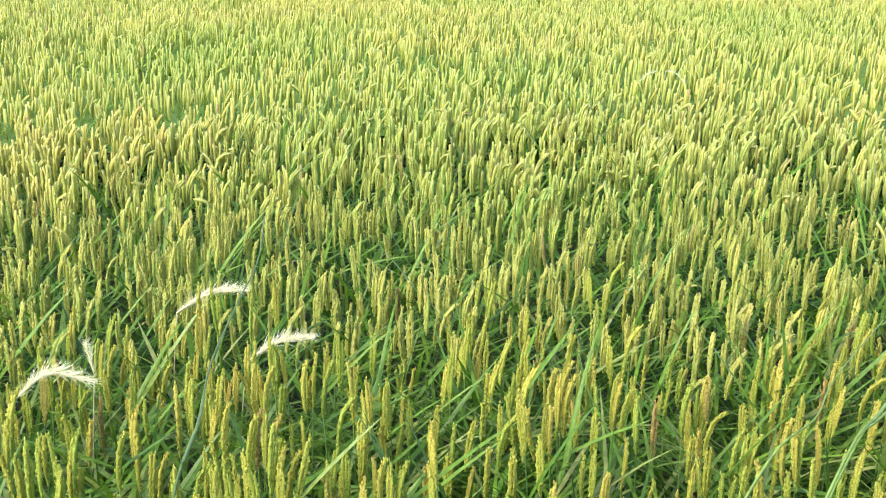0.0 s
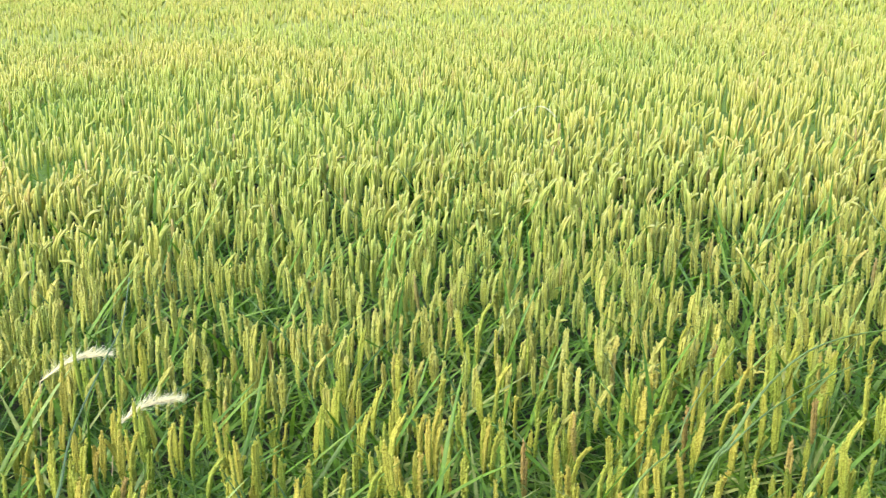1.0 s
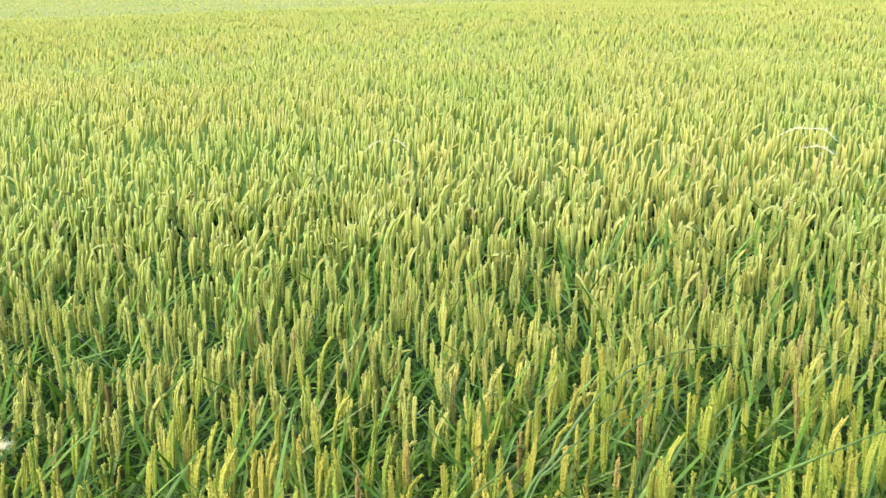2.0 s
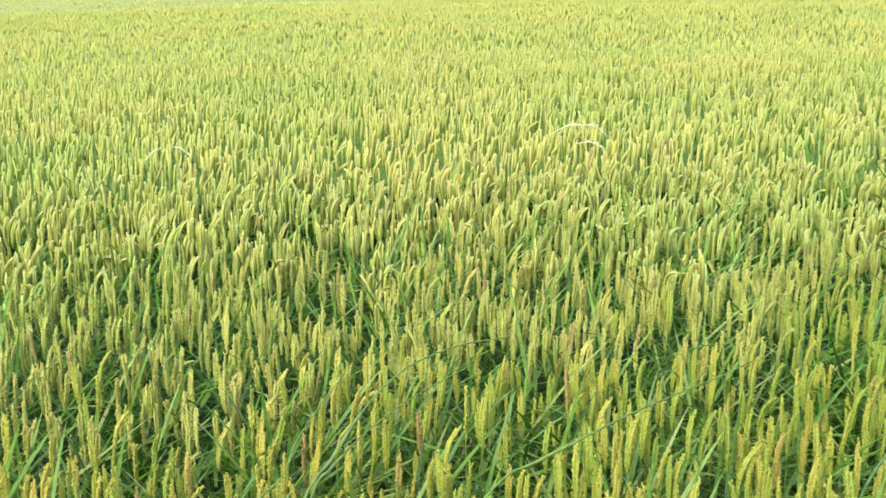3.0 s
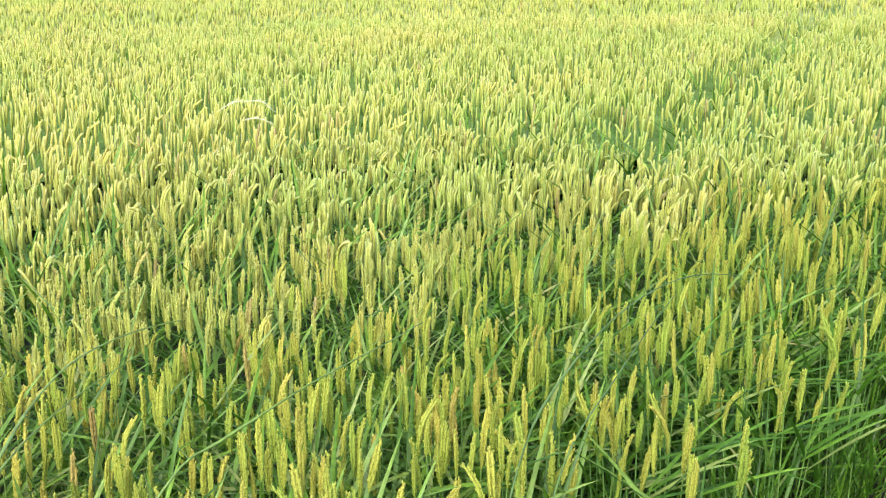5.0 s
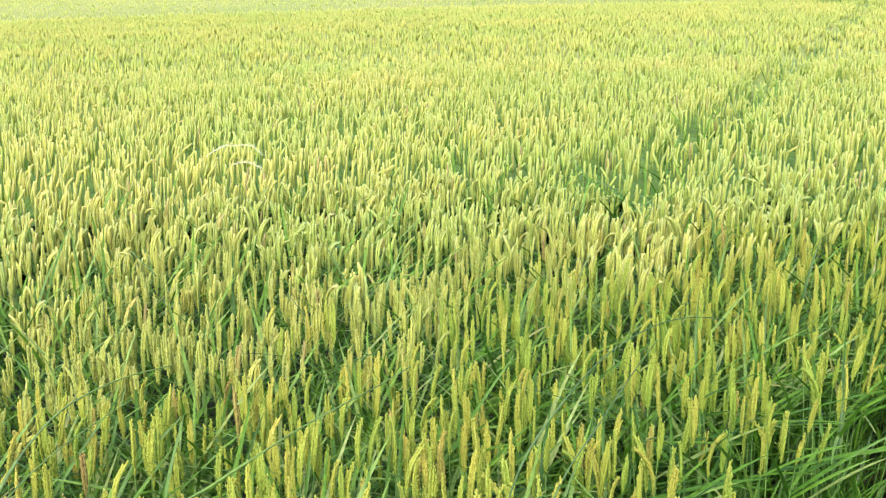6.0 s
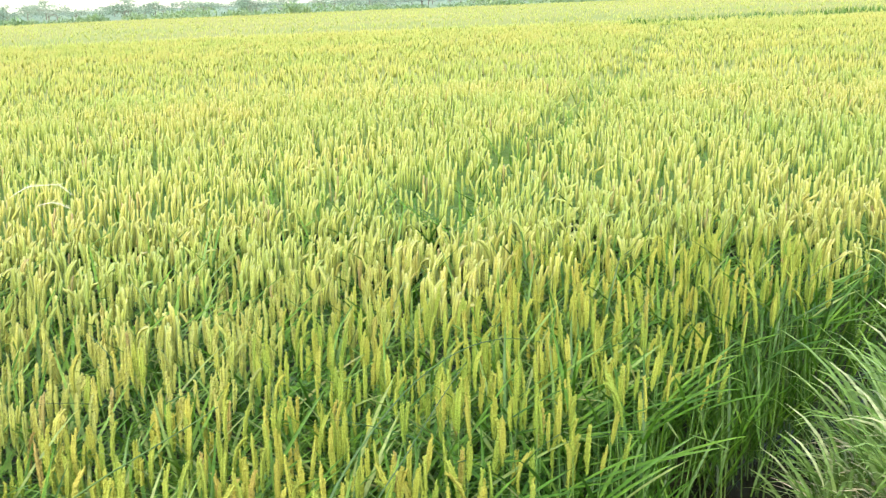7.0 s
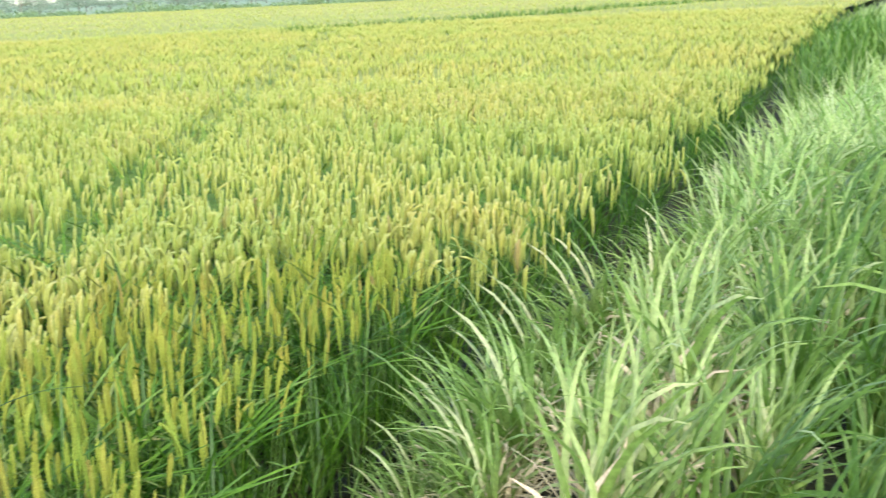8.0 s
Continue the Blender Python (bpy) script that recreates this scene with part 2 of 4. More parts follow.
def ear(seed, length, start, bend, strands, grains, size, core, sides):
    """A rice ear: pointed grains pressed round a few strands of unequal length, on an axis whose tip nods by bend.
    Gives its points, triangles and the tip value of each point."""
    r = np.random.default_rng(seed)
    fine = 12
    s_ = np.linspace(0, 1, fine)
    p, d = curve_points(length, start, bend, fine, 2.0)
    vs, fs, up, n = [], [], [], 0
    for i in range(strands):
        lo, hi = (0.0, 1.0) if i == 0 else (r.uniform(0.0, 0.2), r.uniform(0.72, 1.0))
        a = i * 2.4 + r.uniform(-0.5, 0.5)
        away = (0 if i == 0 else 1) * core * r.uniform(0.8, 1.3)
        off = np.array([math.cos(a), math.sin(a), 0.0]) * away
        flare = r.uniform(0.0, 0.9)
        q = np.linspace(lo, hi, 4)
        axis = np.stack([np.interp(q, s_, p[:, k]) for k in range(3)], 1) + off * (0.5 + 0.5 * np.sin(np.pi * np.linspace(0.1, 0.9, 4)) + flare * np.linspace(0, 1, 4) ** 2)[:, None]
        v, f = tube(axis, core * np.array([0.65, 1.0, 1.0, 0.75]), sides)
        vs.append(v)
        fs.append(f + n)
        up.append(0.2 + 0.7 * np.repeat(q, sides))
        n += len(v)
        m = max(3, round(grains * (hi - lo)))
        for j in range(m):
            u = (j + r.uniform(0.1, 0.9)) / m
            at = np.array([np.interp(u, np.linspace(0, 1, 4), axis[:, k]) for k in range(3)])
            t = np.array([np.interp(lo + (hi - lo) * u, s_, d[:, k]) for k in range(3)])
            b = j * 2.4 + r.uniform(-0.4, 0.4)
            side = np.array([math.cos(b), math.sin(b), 0.0])
            out = 0.10 + 0.14 * r.uniform()
            way = t * math.cos(out) + side * math.sin(out)
            way /= np.linalg.norm(way)
            x = np.cross(way, [0.3, 0.9, 0.1])
            x /= np.linalg.norm(x)
            y = np.cross(way, x)
            L = size * r.uniform(0.8, 1.2)
            base = at + side * core * 0.8 * (1 - 0.25 * u)
            ring = [base + way * L * 0.45 + (math.cos(c) * x + math.sin(c) * y) * L * 0.23 for c in (b, b + 2.09, b + 4.19)]
            vs.append(np.array([base, *ring, base + way * L]))
            fs.append(np.array([(0, 2, 1), (0, 3, 2), (0, 1, 3), (4, 1, 2), (4, 2, 3), (4, 3, 1)]) + n)
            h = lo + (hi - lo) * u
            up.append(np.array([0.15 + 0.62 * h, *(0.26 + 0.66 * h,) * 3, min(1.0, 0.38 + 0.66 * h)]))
            n += 5
    return np.concatenate(vs), np.concatenate(fs), np.concatenate(up)


def knobbly(points, radius, sides, r, rough=0.22, blunt=0.6):
    """A slender closed body set with grain-like bumps in staggered rows along a curved axis."""
    n = len(points)
    t = np.gradient(points, axis=0)
    t /= np.linalg.norm(t, axis=1)[:, None]
    u = np.cross(t, [0.05, 1, 0.02])
    u /= np.linalg.norm(u, axis=1)[:, None]
    w = np.cross(u, t)
    s = np.linspace(0, 1, n)
    body = radius * np.minimum(1, 0.35 + 2.4 * s) * np.minimum(1, blunt + 2.6 * (1 - s))
    v = np.empty((n, sides, 3))
    phase = r.uniform(0, 6.283)
    for i in range(n):
        for j in range(sides):
            a = 2 * math.pi * j / sides + phase
            grain = 0.55 * (1 if (i + j) % 2 else -1) + 0.65 * r.uniform(-1, 1)
            q = body[i] * (1 + rough * grain)
            v[i, j] = points[i] + q * (math.cos(a) * u[i] + math.sin(a) * w[i]) + t[i] * radius * r.uniform(-0.4, 0.4)
    v = np.concatenate([v.reshape(-1, 3), [points[-1] + t[-1] * radius * 0.5]])
    f = []
    for i in range(n - 1):
        for j in range(sides):
            a, b = i * sides + j, i * sides + (j + 1) % sides
            f += [(a, b, b + sides), (a, b + sides, a + sides)]
    for j in range(sides):
        f.append(((n - 1) * sides + j, (n - 1) * sides + (j + 1) % sides, n * sides))
    return v, np.array(f)


def ear_body(seed, length, start, bend, rings, sides, branches, radius, rough):
    """A rice ear some way off: a bundle of grain-set branchlets of unequal length round an axis whose tip nods by bend."""
    r = np.random.default_rng(seed)
    fine = 12
    p, d = curve_points(length, start, bend, fine, 2.0)
    shapes = []
    for i in range(branches):
        lo, hi = (0.0, 1.0) if i == 0 else (r.uniform(0.0, 0.4), r.uniform(0.55, 0.97))
        n = max(3, round(rings * (0.35 + 0.65 * (hi - lo)))) if rings > 4 else rings
        q = np.linspace(lo, hi, n)
        axis = np.stack([np.interp(q, np.linspace(0, 1, fine), p[:, k]) for k in range(3)], 1)
        a = i * 2.4 + r.uniform(-0.5, 0.5)
        off = np.array([math.cos(a), math.sin(a), 0.0])
        gap = (0 if i == 0 else 1) * radius * (0.3 + 0.8 * np.sin(np.pi * np.linspace(0.1, 0.7, n)) + r.uniform(-0.2, 1.1) * np.linspace(0, 1, n) ** 2)
        shapes.append(knobbly(axis + off * gap[:, None], radius * r.uniform(0.85, 1.1), sides, r, rough, 0.7))
    return join(shapes)


def dart(seed, length, start, bend, radius):
    """An ear far off: a tiny closed double cone."""
    r = np.random.default_rng(seed)
    p, d = curve_points(length, start, bend, 3, 2.0)
    a = r.uniform(0, 2) + np.arange(3) * 2.0944
    mid = p[1] + radius * np.stack([np.cos(a), np.sin(a), np.zeros(3)], 1)
    return np.concatenate([p[:1], mid, p[2:]]), np.array([(0, 2, 1), (0, 3, 2), (0, 1, 3), (4, 1, 2), (4, 2, 3), (4, 3, 1)])


def blade(length, width, start, bend, segs, across=2, twist=0.0, power=1.4, keel=0.25):
    """A grass leaf: a ribbon that arches over, folded along its rib when across is 3."""
    p, d = curve_points(length, start, bend, segs + 1, power)
    s = np.linspace(0, 1, segs + 1)
    w = width * 0.5 * np.clip(np.minimum(0.45 + 2.2 * s, 1.02 * (1 - s) ** 0.55 + 0.02), 0.02, 1)
    side = np.stack([np.zeros_like(s), np.cos(twist * s), np.zeros_like(s)], 1)
    nor = np.cross(d, [0, 1, 0])
    side = side + np.sin(twist * s)[:, None] * nor
    if across == 2:
        v = np.stack([p - side * w[:, None], p + side * w[:, None]], 1)
    else:
        v = np.stack([p - side * w[:, None], p + nor * (w * keel)[:, None], p + side * w[:, None]], 1)
    f = []
    for i in range(segs):
        for j in range(across - 1):
            a = i * across + j
            f += [(a, a + 1, a + 1 + across), (a, a + 1 + across, a + across)]
    return v.reshape(-1, 3), np.array(f)


def thing(name, label, category, group="", kind="", data=None):
    return tagged(new(name, data), label, category, group, kind)


def part(name, me, parent, m=None, label=""):
    ob = new(name, me)
    ob.parent = parent
    if m is not None:
        ob.matrix_basis = m
    if label:
        tagged(ob, label)
    return ob


# ---- ground: field mud, ditch and levee as one sheet ----
PROFILE = [(-3000, -0.3), (-400, -0.3), (-60, -0.2), (-8, 0.0), (-3.4, 0.02), (-2.6, 0.12), (-2.0, 0.28), (-1.4, 0.34), (-0.9, 0.36), (-0.4, 0.37),
           (0.0, 0.36), (0.4, 0.34), (0.68, 0.28), (0.88, 0.18), (1.04, 0.07), (1.18, -0.03), (1.32, -0.07), (1.48, -0.06), (1.66, -0.02), (2.2, 0.0), (4, 0.0), (12, 0.0), (60, 0.0), (400, 0.0), (3000, 0.0)]
xs = np.concatenate([[-3000, -400, -60, -12], np.arange(-6, 12.01, 0.14), np.arange(12.5, 40, 0.7), [45, 60, 100, 400, 3000]])
gv = []
for x in xs:
    for y, z in PROFILE:
        near = 1.0 if -6 <= x <= 40 and -3 < y < 4 else 0.0
        n = noise.noise((x * 2.3, y * 2.3, 0.4)) * 0.035 + noise.noise((x * 8, y * 8, 3.1)) * 0.012
        gv.append((x, y + near * 0.06 * noise.noise((x * 0.9, y, 7.7)), z + near * n))
k = len(PROFILE)
gf = []
for i in range(len(xs) - 1):
    for j in range(k - 1):
        a = i * k + j
        gf += [(a, a + k, a + k + 1), (a, a + k + 1, a + 1)]
thing("ground", "dark wet mud of the paddy, ditch and low levee", "ground", kind="structure", data=mesh_from("ground", gv, gf, m_mud))

wv, wf = [], []
wx = np.linspace(2.5, 8.0, 56)
for i, x in enumerate(wx):
    for j, q in enumerate(np.linspace(0, 1, 6)):
        wv.append((x, 1.1 + 0.66 * q + 0.03 * math.sin(x * 5.1), -0.022))
for i in range(len(wx) - 1):
    for j in range(5):
        a = i * 6 + j
        wf += [(a, a + 6, a + 7), (a, a + 7, a + 1)]
thing("water", "shallow dark water standing in the ditch", "water", kind="structure", data=mesh_from("water", wv, wf, m_water))

# ---- rice ----
EYE_AT = np.array([0.4, -0.3])
TRAIL_A, TRAIL_B = np.array([4.2, 3.35]), np.array([33.0, 18.9])
BUND_A, BUND_B = np.array([30.0, 21.2]), np.array([96.0, 0.9])
ROW = math.atan2(TRAIL_B[1] - TRAIL_A[1], TRAIL_B[0] - TRAIL_A[0])


def rice_edge(x):
    """Where the outermost row stands; it draws away from the levee farther along."""
    x = np.asarray(x)
    return 1.43 - 0.2 * np.clip(4.2 - x, 0, 1) + 0.07 * np.clip(x - 7.5, 0, 40)


def from_line(p, a, b):
    d = b - a
    t = np.clip(((p - a) @ d) / (d @ d), 0, 1)
    return np.linalg.norm(p - (a + t[:, None] * d), axis=1)


def field_noise(p, scale, seed):
    return np.array([noise.noise((x * scale, y * scale, seed)) for x, y in p])


def hills(spacing, r0, r1, jitter, seed, az0=-36, az1=96):
    """Planting places of the rice in rows, between two distances from the levee's standing place."""
    r = np.random.default_rng(seed)
    n = int(r1 / spacing) + 2
    g = np.stack(np.meshgrid(np.arange(-n, n + 1), np.arange(-n, n + 1)), -1).reshape(-1, 2) * spacing
    g = g + r.uniform(-jitter, jitter, g.shape) * spacing
    c, s = math.cos(ROW), math.sin(ROW)
    g = g @ np.array([[c, s], [-s, c]]) + EYE_AT
    d = np.linalg.norm(g - EYE_AT, axis=1)
    az_ = np.degrees(np.arctan2(g[:, 0] - EYE_AT[0], g[:, 1] - EYE_AT[1]))
    edge = rice_edge(g[:, 0]) + 0.05 * np.sin(g[:, 0] * 2.1) + 0.05 * np.sin(g[:, 0] * 5.3 + 1)
    keep = (d >= r0) & (d < r1) & (g[:, 1] > edge) & (az_ > az0) & (az_ <= az1) & (np.hypot(g[:, 0], g[:, 1]) < 131)
    keep &= from_line(g, BUND_A, BUND_B) > 0.45
    return g[keep]


# shapes of the ears, close and farther off: (start angle, nod)
NODS = [(0.0, 0.06), (0.02, 0.14), (-0.03, 0.18), (0.03, 0.1), (0.0, 0.42), (0.03, 0.9), (0.0, 0.04), (0.05, 1.6)]
NOD_SHARE = np.array([0.18, 0.18, 0.15, 0.15, 0.15, 0.06, 0.12, 0.01])
NOD_SHARE_FAR = np.array([0.13, 0.14, 0.13, 0.12, 0.22, 0.13, 0.08, 0.05])
EARS_CLOSE = [ear(20 + i, 0.108 + 0.018 * (i % 3), a, b, 3, 18, 0.0104, 0.0040, 4) for i, (a, b) in enumerate(NODS)]
EARS_NEAR = [ear(50 + i, 0.110 + 0.018 * (i % 3), a, b, 3, 13, 0.0122, 0.0046, 3) for i, (a, b) in enumerate(NODS)]
EARS_MID = [ear_body(40 + i, 0.125 + 0.018 * (i % 3), a, b, 6, 3, 2, 0.0076, 0.24) for i, (a, b) in enumerate(NODS)]
EARS_FAR = [ear_body(60 + i, 0.155, a, b, 3, 3, 1, 0.0104, 0.15) for i, (a, b) in enumerate(NODS)]
EARS_SPECK = [dart(80 + i, 0.18, a, b * 0.6, 0.013) for i, (a, b) in enumerate(NODS)]
LEAF_FORMS = [(0.34, 0.012, 0.6, 0.5), (0.30, 0.013, 1.0, 0.3), (0.38, 0.014, 0.8, 0.6), (0.30, 0.012, 1.2, 0.3), (0.36, 0.011, 0.35, 0.25), (0.30, 0.013, 0.7, 1.1), (0.40, 0.012, 0.4, 0.2), (0.36, 0.012, 0.7, 0.25), (0.32, 0.011, 0.95, 0.15), (0.28, 0.011, 1.25, 0.2)]
LEAVES_CLOSE = [blade(q[0] * 0.95, q[1] * 1.1, q[2], q[3], 6, 3, 0.6) for q in LEAF_FORMS]
LEAVES_NEAR = [blade(q[0] * 0.97, q[1] * 1.15, q[2], q[3], 4, 2, 0.5) for q in LEAF_FORMS]
LEAVES_MID = [blade(q[0], q[1] * 1.3, q[2], q[3], 3, 2, 0.5) for q in LEAF_FORMS]
LEAVES_FAR = [blade(q[0], q[1] * 1.5, q[2], q[3], 2, 2) for q in LEAF_FORMS]


def mass(name, label, places, ears, leaves, per_hill, leaves_per, radius, seed, lift=0.0, scale=1.0, tone_shift=0.0, nods=NOD_SHARE_FAR):
    """All the rice of one stretch of the field, ears and leaves, as two joined meshes."""
    r = np.random.default_rng(seed)
    n = len(places)
    wide, fine = field_noise(places, 0.35, 2.0), field_noise(places, 1.7, 5.0)
    lush = np.clip(0.8 + 1.1 * fine + 0.5 * wide, 0.3, 0.98) * np.exp(-(from_line(places, TRAIL_A, TRAIL_B) / 0.15) ** 2)
    lush = np.maximum(lush, 0.7 * np.exp(-(np.linalg.norm(places - [4.85, 3.75], axis=1) / 0.3) ** 2))
    lush = np.maximum(lush, np.clip((fine - 0.25) * 1.3, 0, 0.55))
    top = 0.85 + 0.03 * wide + 0.035 * fine - 0.23 * lush + lift
    ear_pile, leaf_pile = Pile(), Pile()
    idx = np.repeat(np.arange(n), per_hill)
    idx = idx[r.uniform(0, 1, len(idx)) > lush[idx] * 0.88]
    m = len(idx)
    ang, rad = r.uniform(0, 6.283, m), radius * np.sqrt(r.uniform(0, 1, m))
    kinds = r.choice(len(ears), m, p=nods)
    # each stand's ears are shifted along the ear colour ramp
    tone = np.clip(0.45 + tone_shift + 0.22 * wide[idx] + r.normal(0, 0.2, m), 0, 0.93)
    odd = r.uniform(0, 1, m)
    tone = np.where(odd > 0.978, r.uniform(0.95, 1.0, m), tone)
    sc = r.uniform(0.85, 1.12, m) * scale
    z = top[idx] - 0.165 * sc + r.normal(0, 0.028, m)
    pos = np.stack([places[idx, 0] + rad * np.cos(ang), places[idx, 1] + rad * np.sin(ang), z], 1)
    lean_to = np.where(r.uniform(0, 1, m) < 0.5, ang, r.normal(-0.5, 0.7, m))
    outer_row = pos[:, 1] < rice_edge(pos[:, 0]) + 0.3
    pos[:, 1] -= 0.22 * r.uniform(0.0, 1.0, m) * np.clip(1 - (pos[:, 1] - rice_edge(pos[:, 0])) / 0.45, 0, 1)      # the outer rows lean over the ditch
    pos[:, 2] -= np.where(outer_row, r.uniform(-0.03, 0.10, m), 0.0)
    tone = np.where(outer_row & (tone < 0.93), tone * 0.7, tone)
    mats = turns(r.normal(-0.3, 1.3, m), np.abs(r.normal(0.03, 0.06, m)), lean_to, sc)
    for i in range(len(ears)):
        w = kinds == i
        ear_pile.add(ears[i], mats[w], pos[w], tone[w])
    idx = np.repeat(np.arange(n), leaves_per)
    m = len(idx)
    ang, rad = r.uniform(0, 6.283, m), radius * np.sqrt(r.uniform(0, 1, m))
    kinds = r.integers(0, 6, m)
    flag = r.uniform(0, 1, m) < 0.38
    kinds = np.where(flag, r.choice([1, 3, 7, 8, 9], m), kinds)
    # tone holds painted shade: leaves below the ears dark, flag leaves bright
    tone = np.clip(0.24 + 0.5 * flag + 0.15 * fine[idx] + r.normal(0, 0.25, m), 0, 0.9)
    tone = np.where(r.uniform(0, 1, m) > 0.97, r.uniform(0.93, 1, m), tone)
    hgt = np.where(flag, r.uniform(0.50, 0.655, m), r.uniform(0.2, 0.46, m)) + lush[idx] * 0.07 + lift
    edge = (places[idx, 1] < rice_edge(places[idx, 0]) + 0.3) & (r.uniform(0, 1, m) < 0.6)
    hgt = np.where(edge, r.uniform(0.02, 0.42, m), hgt)
    kinds = np.where(edge, r.integers(4, 8, m), kinds)
    yaw = np.where(edge, r.normal(-1.0, 0.7, m), ang + r.normal(0, 0.5, m))
    pos = np.stack([places[idx, 0] + rad * np.cos(ang), places[idx, 1] + rad * np.sin(ang), hgt], 1)
    mats = turns(yaw, r.normal(0, 0.15, m), r.uniform(0, 6.283, m), r.uniform(0.8, 1.15, m) * scale)
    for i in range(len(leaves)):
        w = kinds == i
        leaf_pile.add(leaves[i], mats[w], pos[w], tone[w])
    # full-height blades of the outermost rows, down to the mud
    rim = np.where(places[:, 1] < rice_edge(places[:, 0]) + 0.45)[0]
    rim = rim[places[rim, 0] < 60]
    if len(rim):
        idx = np.repeat(rim, 16)
        m = len(idx)
        kinds = r.choice([0, 4, 4, 6, 6, 7, 8], m)
        yaw = np.where(r.uniform(0, 1, m) < 0.5, r.normal(-1.0, 0.9, m), r.uniform(0, 6.283, m))
        pos = np.stack([places[idx, 0] + r.uniform(-0.13, 0.13, m), places[idx, 1] + r.uniform(-0.13, 0.13, m), r.uniform(0, 0.48, m)], 1)
        mats = turns(yaw, r.normal(-0.12, 0.2, m), yaw, r.uniform(0.7, 1.1, m))
        # low tone paints the shaded foot of the outer rows
        tone = np.clip(r.normal(0.25, 0.25, m), 0, 0.97)
        for i in range(len(leaves)):
            w = kinds == i
            leaf_pile.add(leaves[i], mats[w], pos[w], tone[w])
    ob = thing(name, label, "rice", kind="stuff", data=ear_pile.mesh(name, m_ear_mass))
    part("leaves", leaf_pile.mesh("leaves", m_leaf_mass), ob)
    return ob


near_places = hills(0.19, 0.0, 6.2, 0.32, 11)
mingle = np.random.default_rng(8).uniform(-1, 1, len(near_places))      # no sharp line between neighbouring stretches
stretch = (near_places[:, 0] > -1.05) & (near_places[:, 0] < 4.9) & (near_places[:, 1] + 0.3 * mingle < 2.5)
close = np.linalg.norm(near_places - EYE_AT, axis=1) + 0.9 * mingle < 4.5
mass("rice_stand", "dense ripening rice with upright yellow-green ears", near_places[~stretch & close], EARS_NEAR, LEAVES_NEAR, 9, 26, 0.115, 5, lift=0.012, tone_shift=0.06, nods=NOD_SHARE)
mass("rice_stand", "dense ripening rice with upright yellow-green ears behind the first rows", near_places[~stretch & ~close], EARS_MID, LEAVES_MID, 11, 17, 0.115, 1, tone_shift=0.03)
mass("rice_stand", "ripening rice stretching over the paddy, ears turning yellow", hills(0.215, 6.2, 15.0, 0.35, 12), EARS_FAR, LEAVES_FAR, 8, 7, 0.11, 2, tone_shift=0.02)
mass("rice_stand", "hazy yellow-green rice farther out in the paddy", hills(0.31, 15.0, 42.0, 0.4, 13), EARS_SPECK, LEAVES_FAR, 5, 1, 0.16, 3, scale=1.25, tone_shift=0.1)
mass("rice_stand", "pale yellow rice far out in the paddy", hills(1.15, 42.0, 131.0, 0.5, 14), EARS_SPECK, LEAVES_FAR, 3, 1, 0.55, 4, scale=1.5, tone_shift=0.15)

mass("rice_stand", "ripening rice running on along the levee", hills(0.215, 0.0, 9.5, 0.35, 15, -88, -36), EARS_FAR, LEAVES_FAR, 7, 6, 0.11, 6)

# canopy of the rice beyond the range where ears can be told apart
cv, cf, gap_green = [], [], []
rings = np.geomspace(6.8, 132, 80)
angs = np.radians(np.linspace(-36, 88, 240))
for q in rings:
    for a in angs:
        far = 1 + 2.6 * max(0.0, min(1.0, (22 - math.degrees(a)) / 6)) * max(0.0, (q - 60) / 72)     # the field runs on farther there
        x, y = EYE_AT[0] + q * far * math.sin(a), EYE_AT[1] + q * far * math.cos(a)
        brink = float(rice_edge(x)) + 0.6
        y = max(brink, y)
        gap = math.exp(-(from_line(np.array([[x, y]]), TRAIL_A, TRAIL_B)[0] / 0.16) ** 2)
        # green trail; elsewhere painted shade between ears, fading out with distance
        gap_green.append(max(gap, 0.9 * max(0.0, min(1.0, (15 - q) / 5)), 0.3 * max(0.0, min(1.0, (90 - q) / 50))))
        cv.append((x, y, 0.70 - 0.35 * math.exp(-(y - brink) / 0.35) - 0.12 * gap - 0.2 * max(0.0, min(1.0, (14 - q) / 8)) + 0.05 * noise.noise((x * 0.9, y * 0.9, 1)) + 0.04 * noise.noise((x * 0.2, y * 0.2, 4))))
k = len(angs)
for i in range(len(rings) - 1):
    for j in range(k - 1):
        a = i * k + j
        cf += [(a, a + 1, a + k + 1), (a, a + k + 1, a + k)]
thing("rice_canopy", "closed yellow-green canopy of distant rice", "rice", kind="stuff", data=mesh_from("rice_canopy", cv, cf, m_canopy, gap_green))


# single plants along the stretch that the camera passes nearest
ear_meshes = [mesh_from("panicle", e[0], e[1], m_ear, tip=e[2]) for e in EARS_CLOSE]
leaf_meshes = [mesh_from("leaf", *e, m_leaf) for e in LEAVES_CLOSE]
stem_mesh = mesh_from("stem", *tube(np.array([(0, 0, 0), (0, 0, 0.35), (0, 0, 0.7)]), [0.003, 0.0025, 0.0016], 4), m_stem)


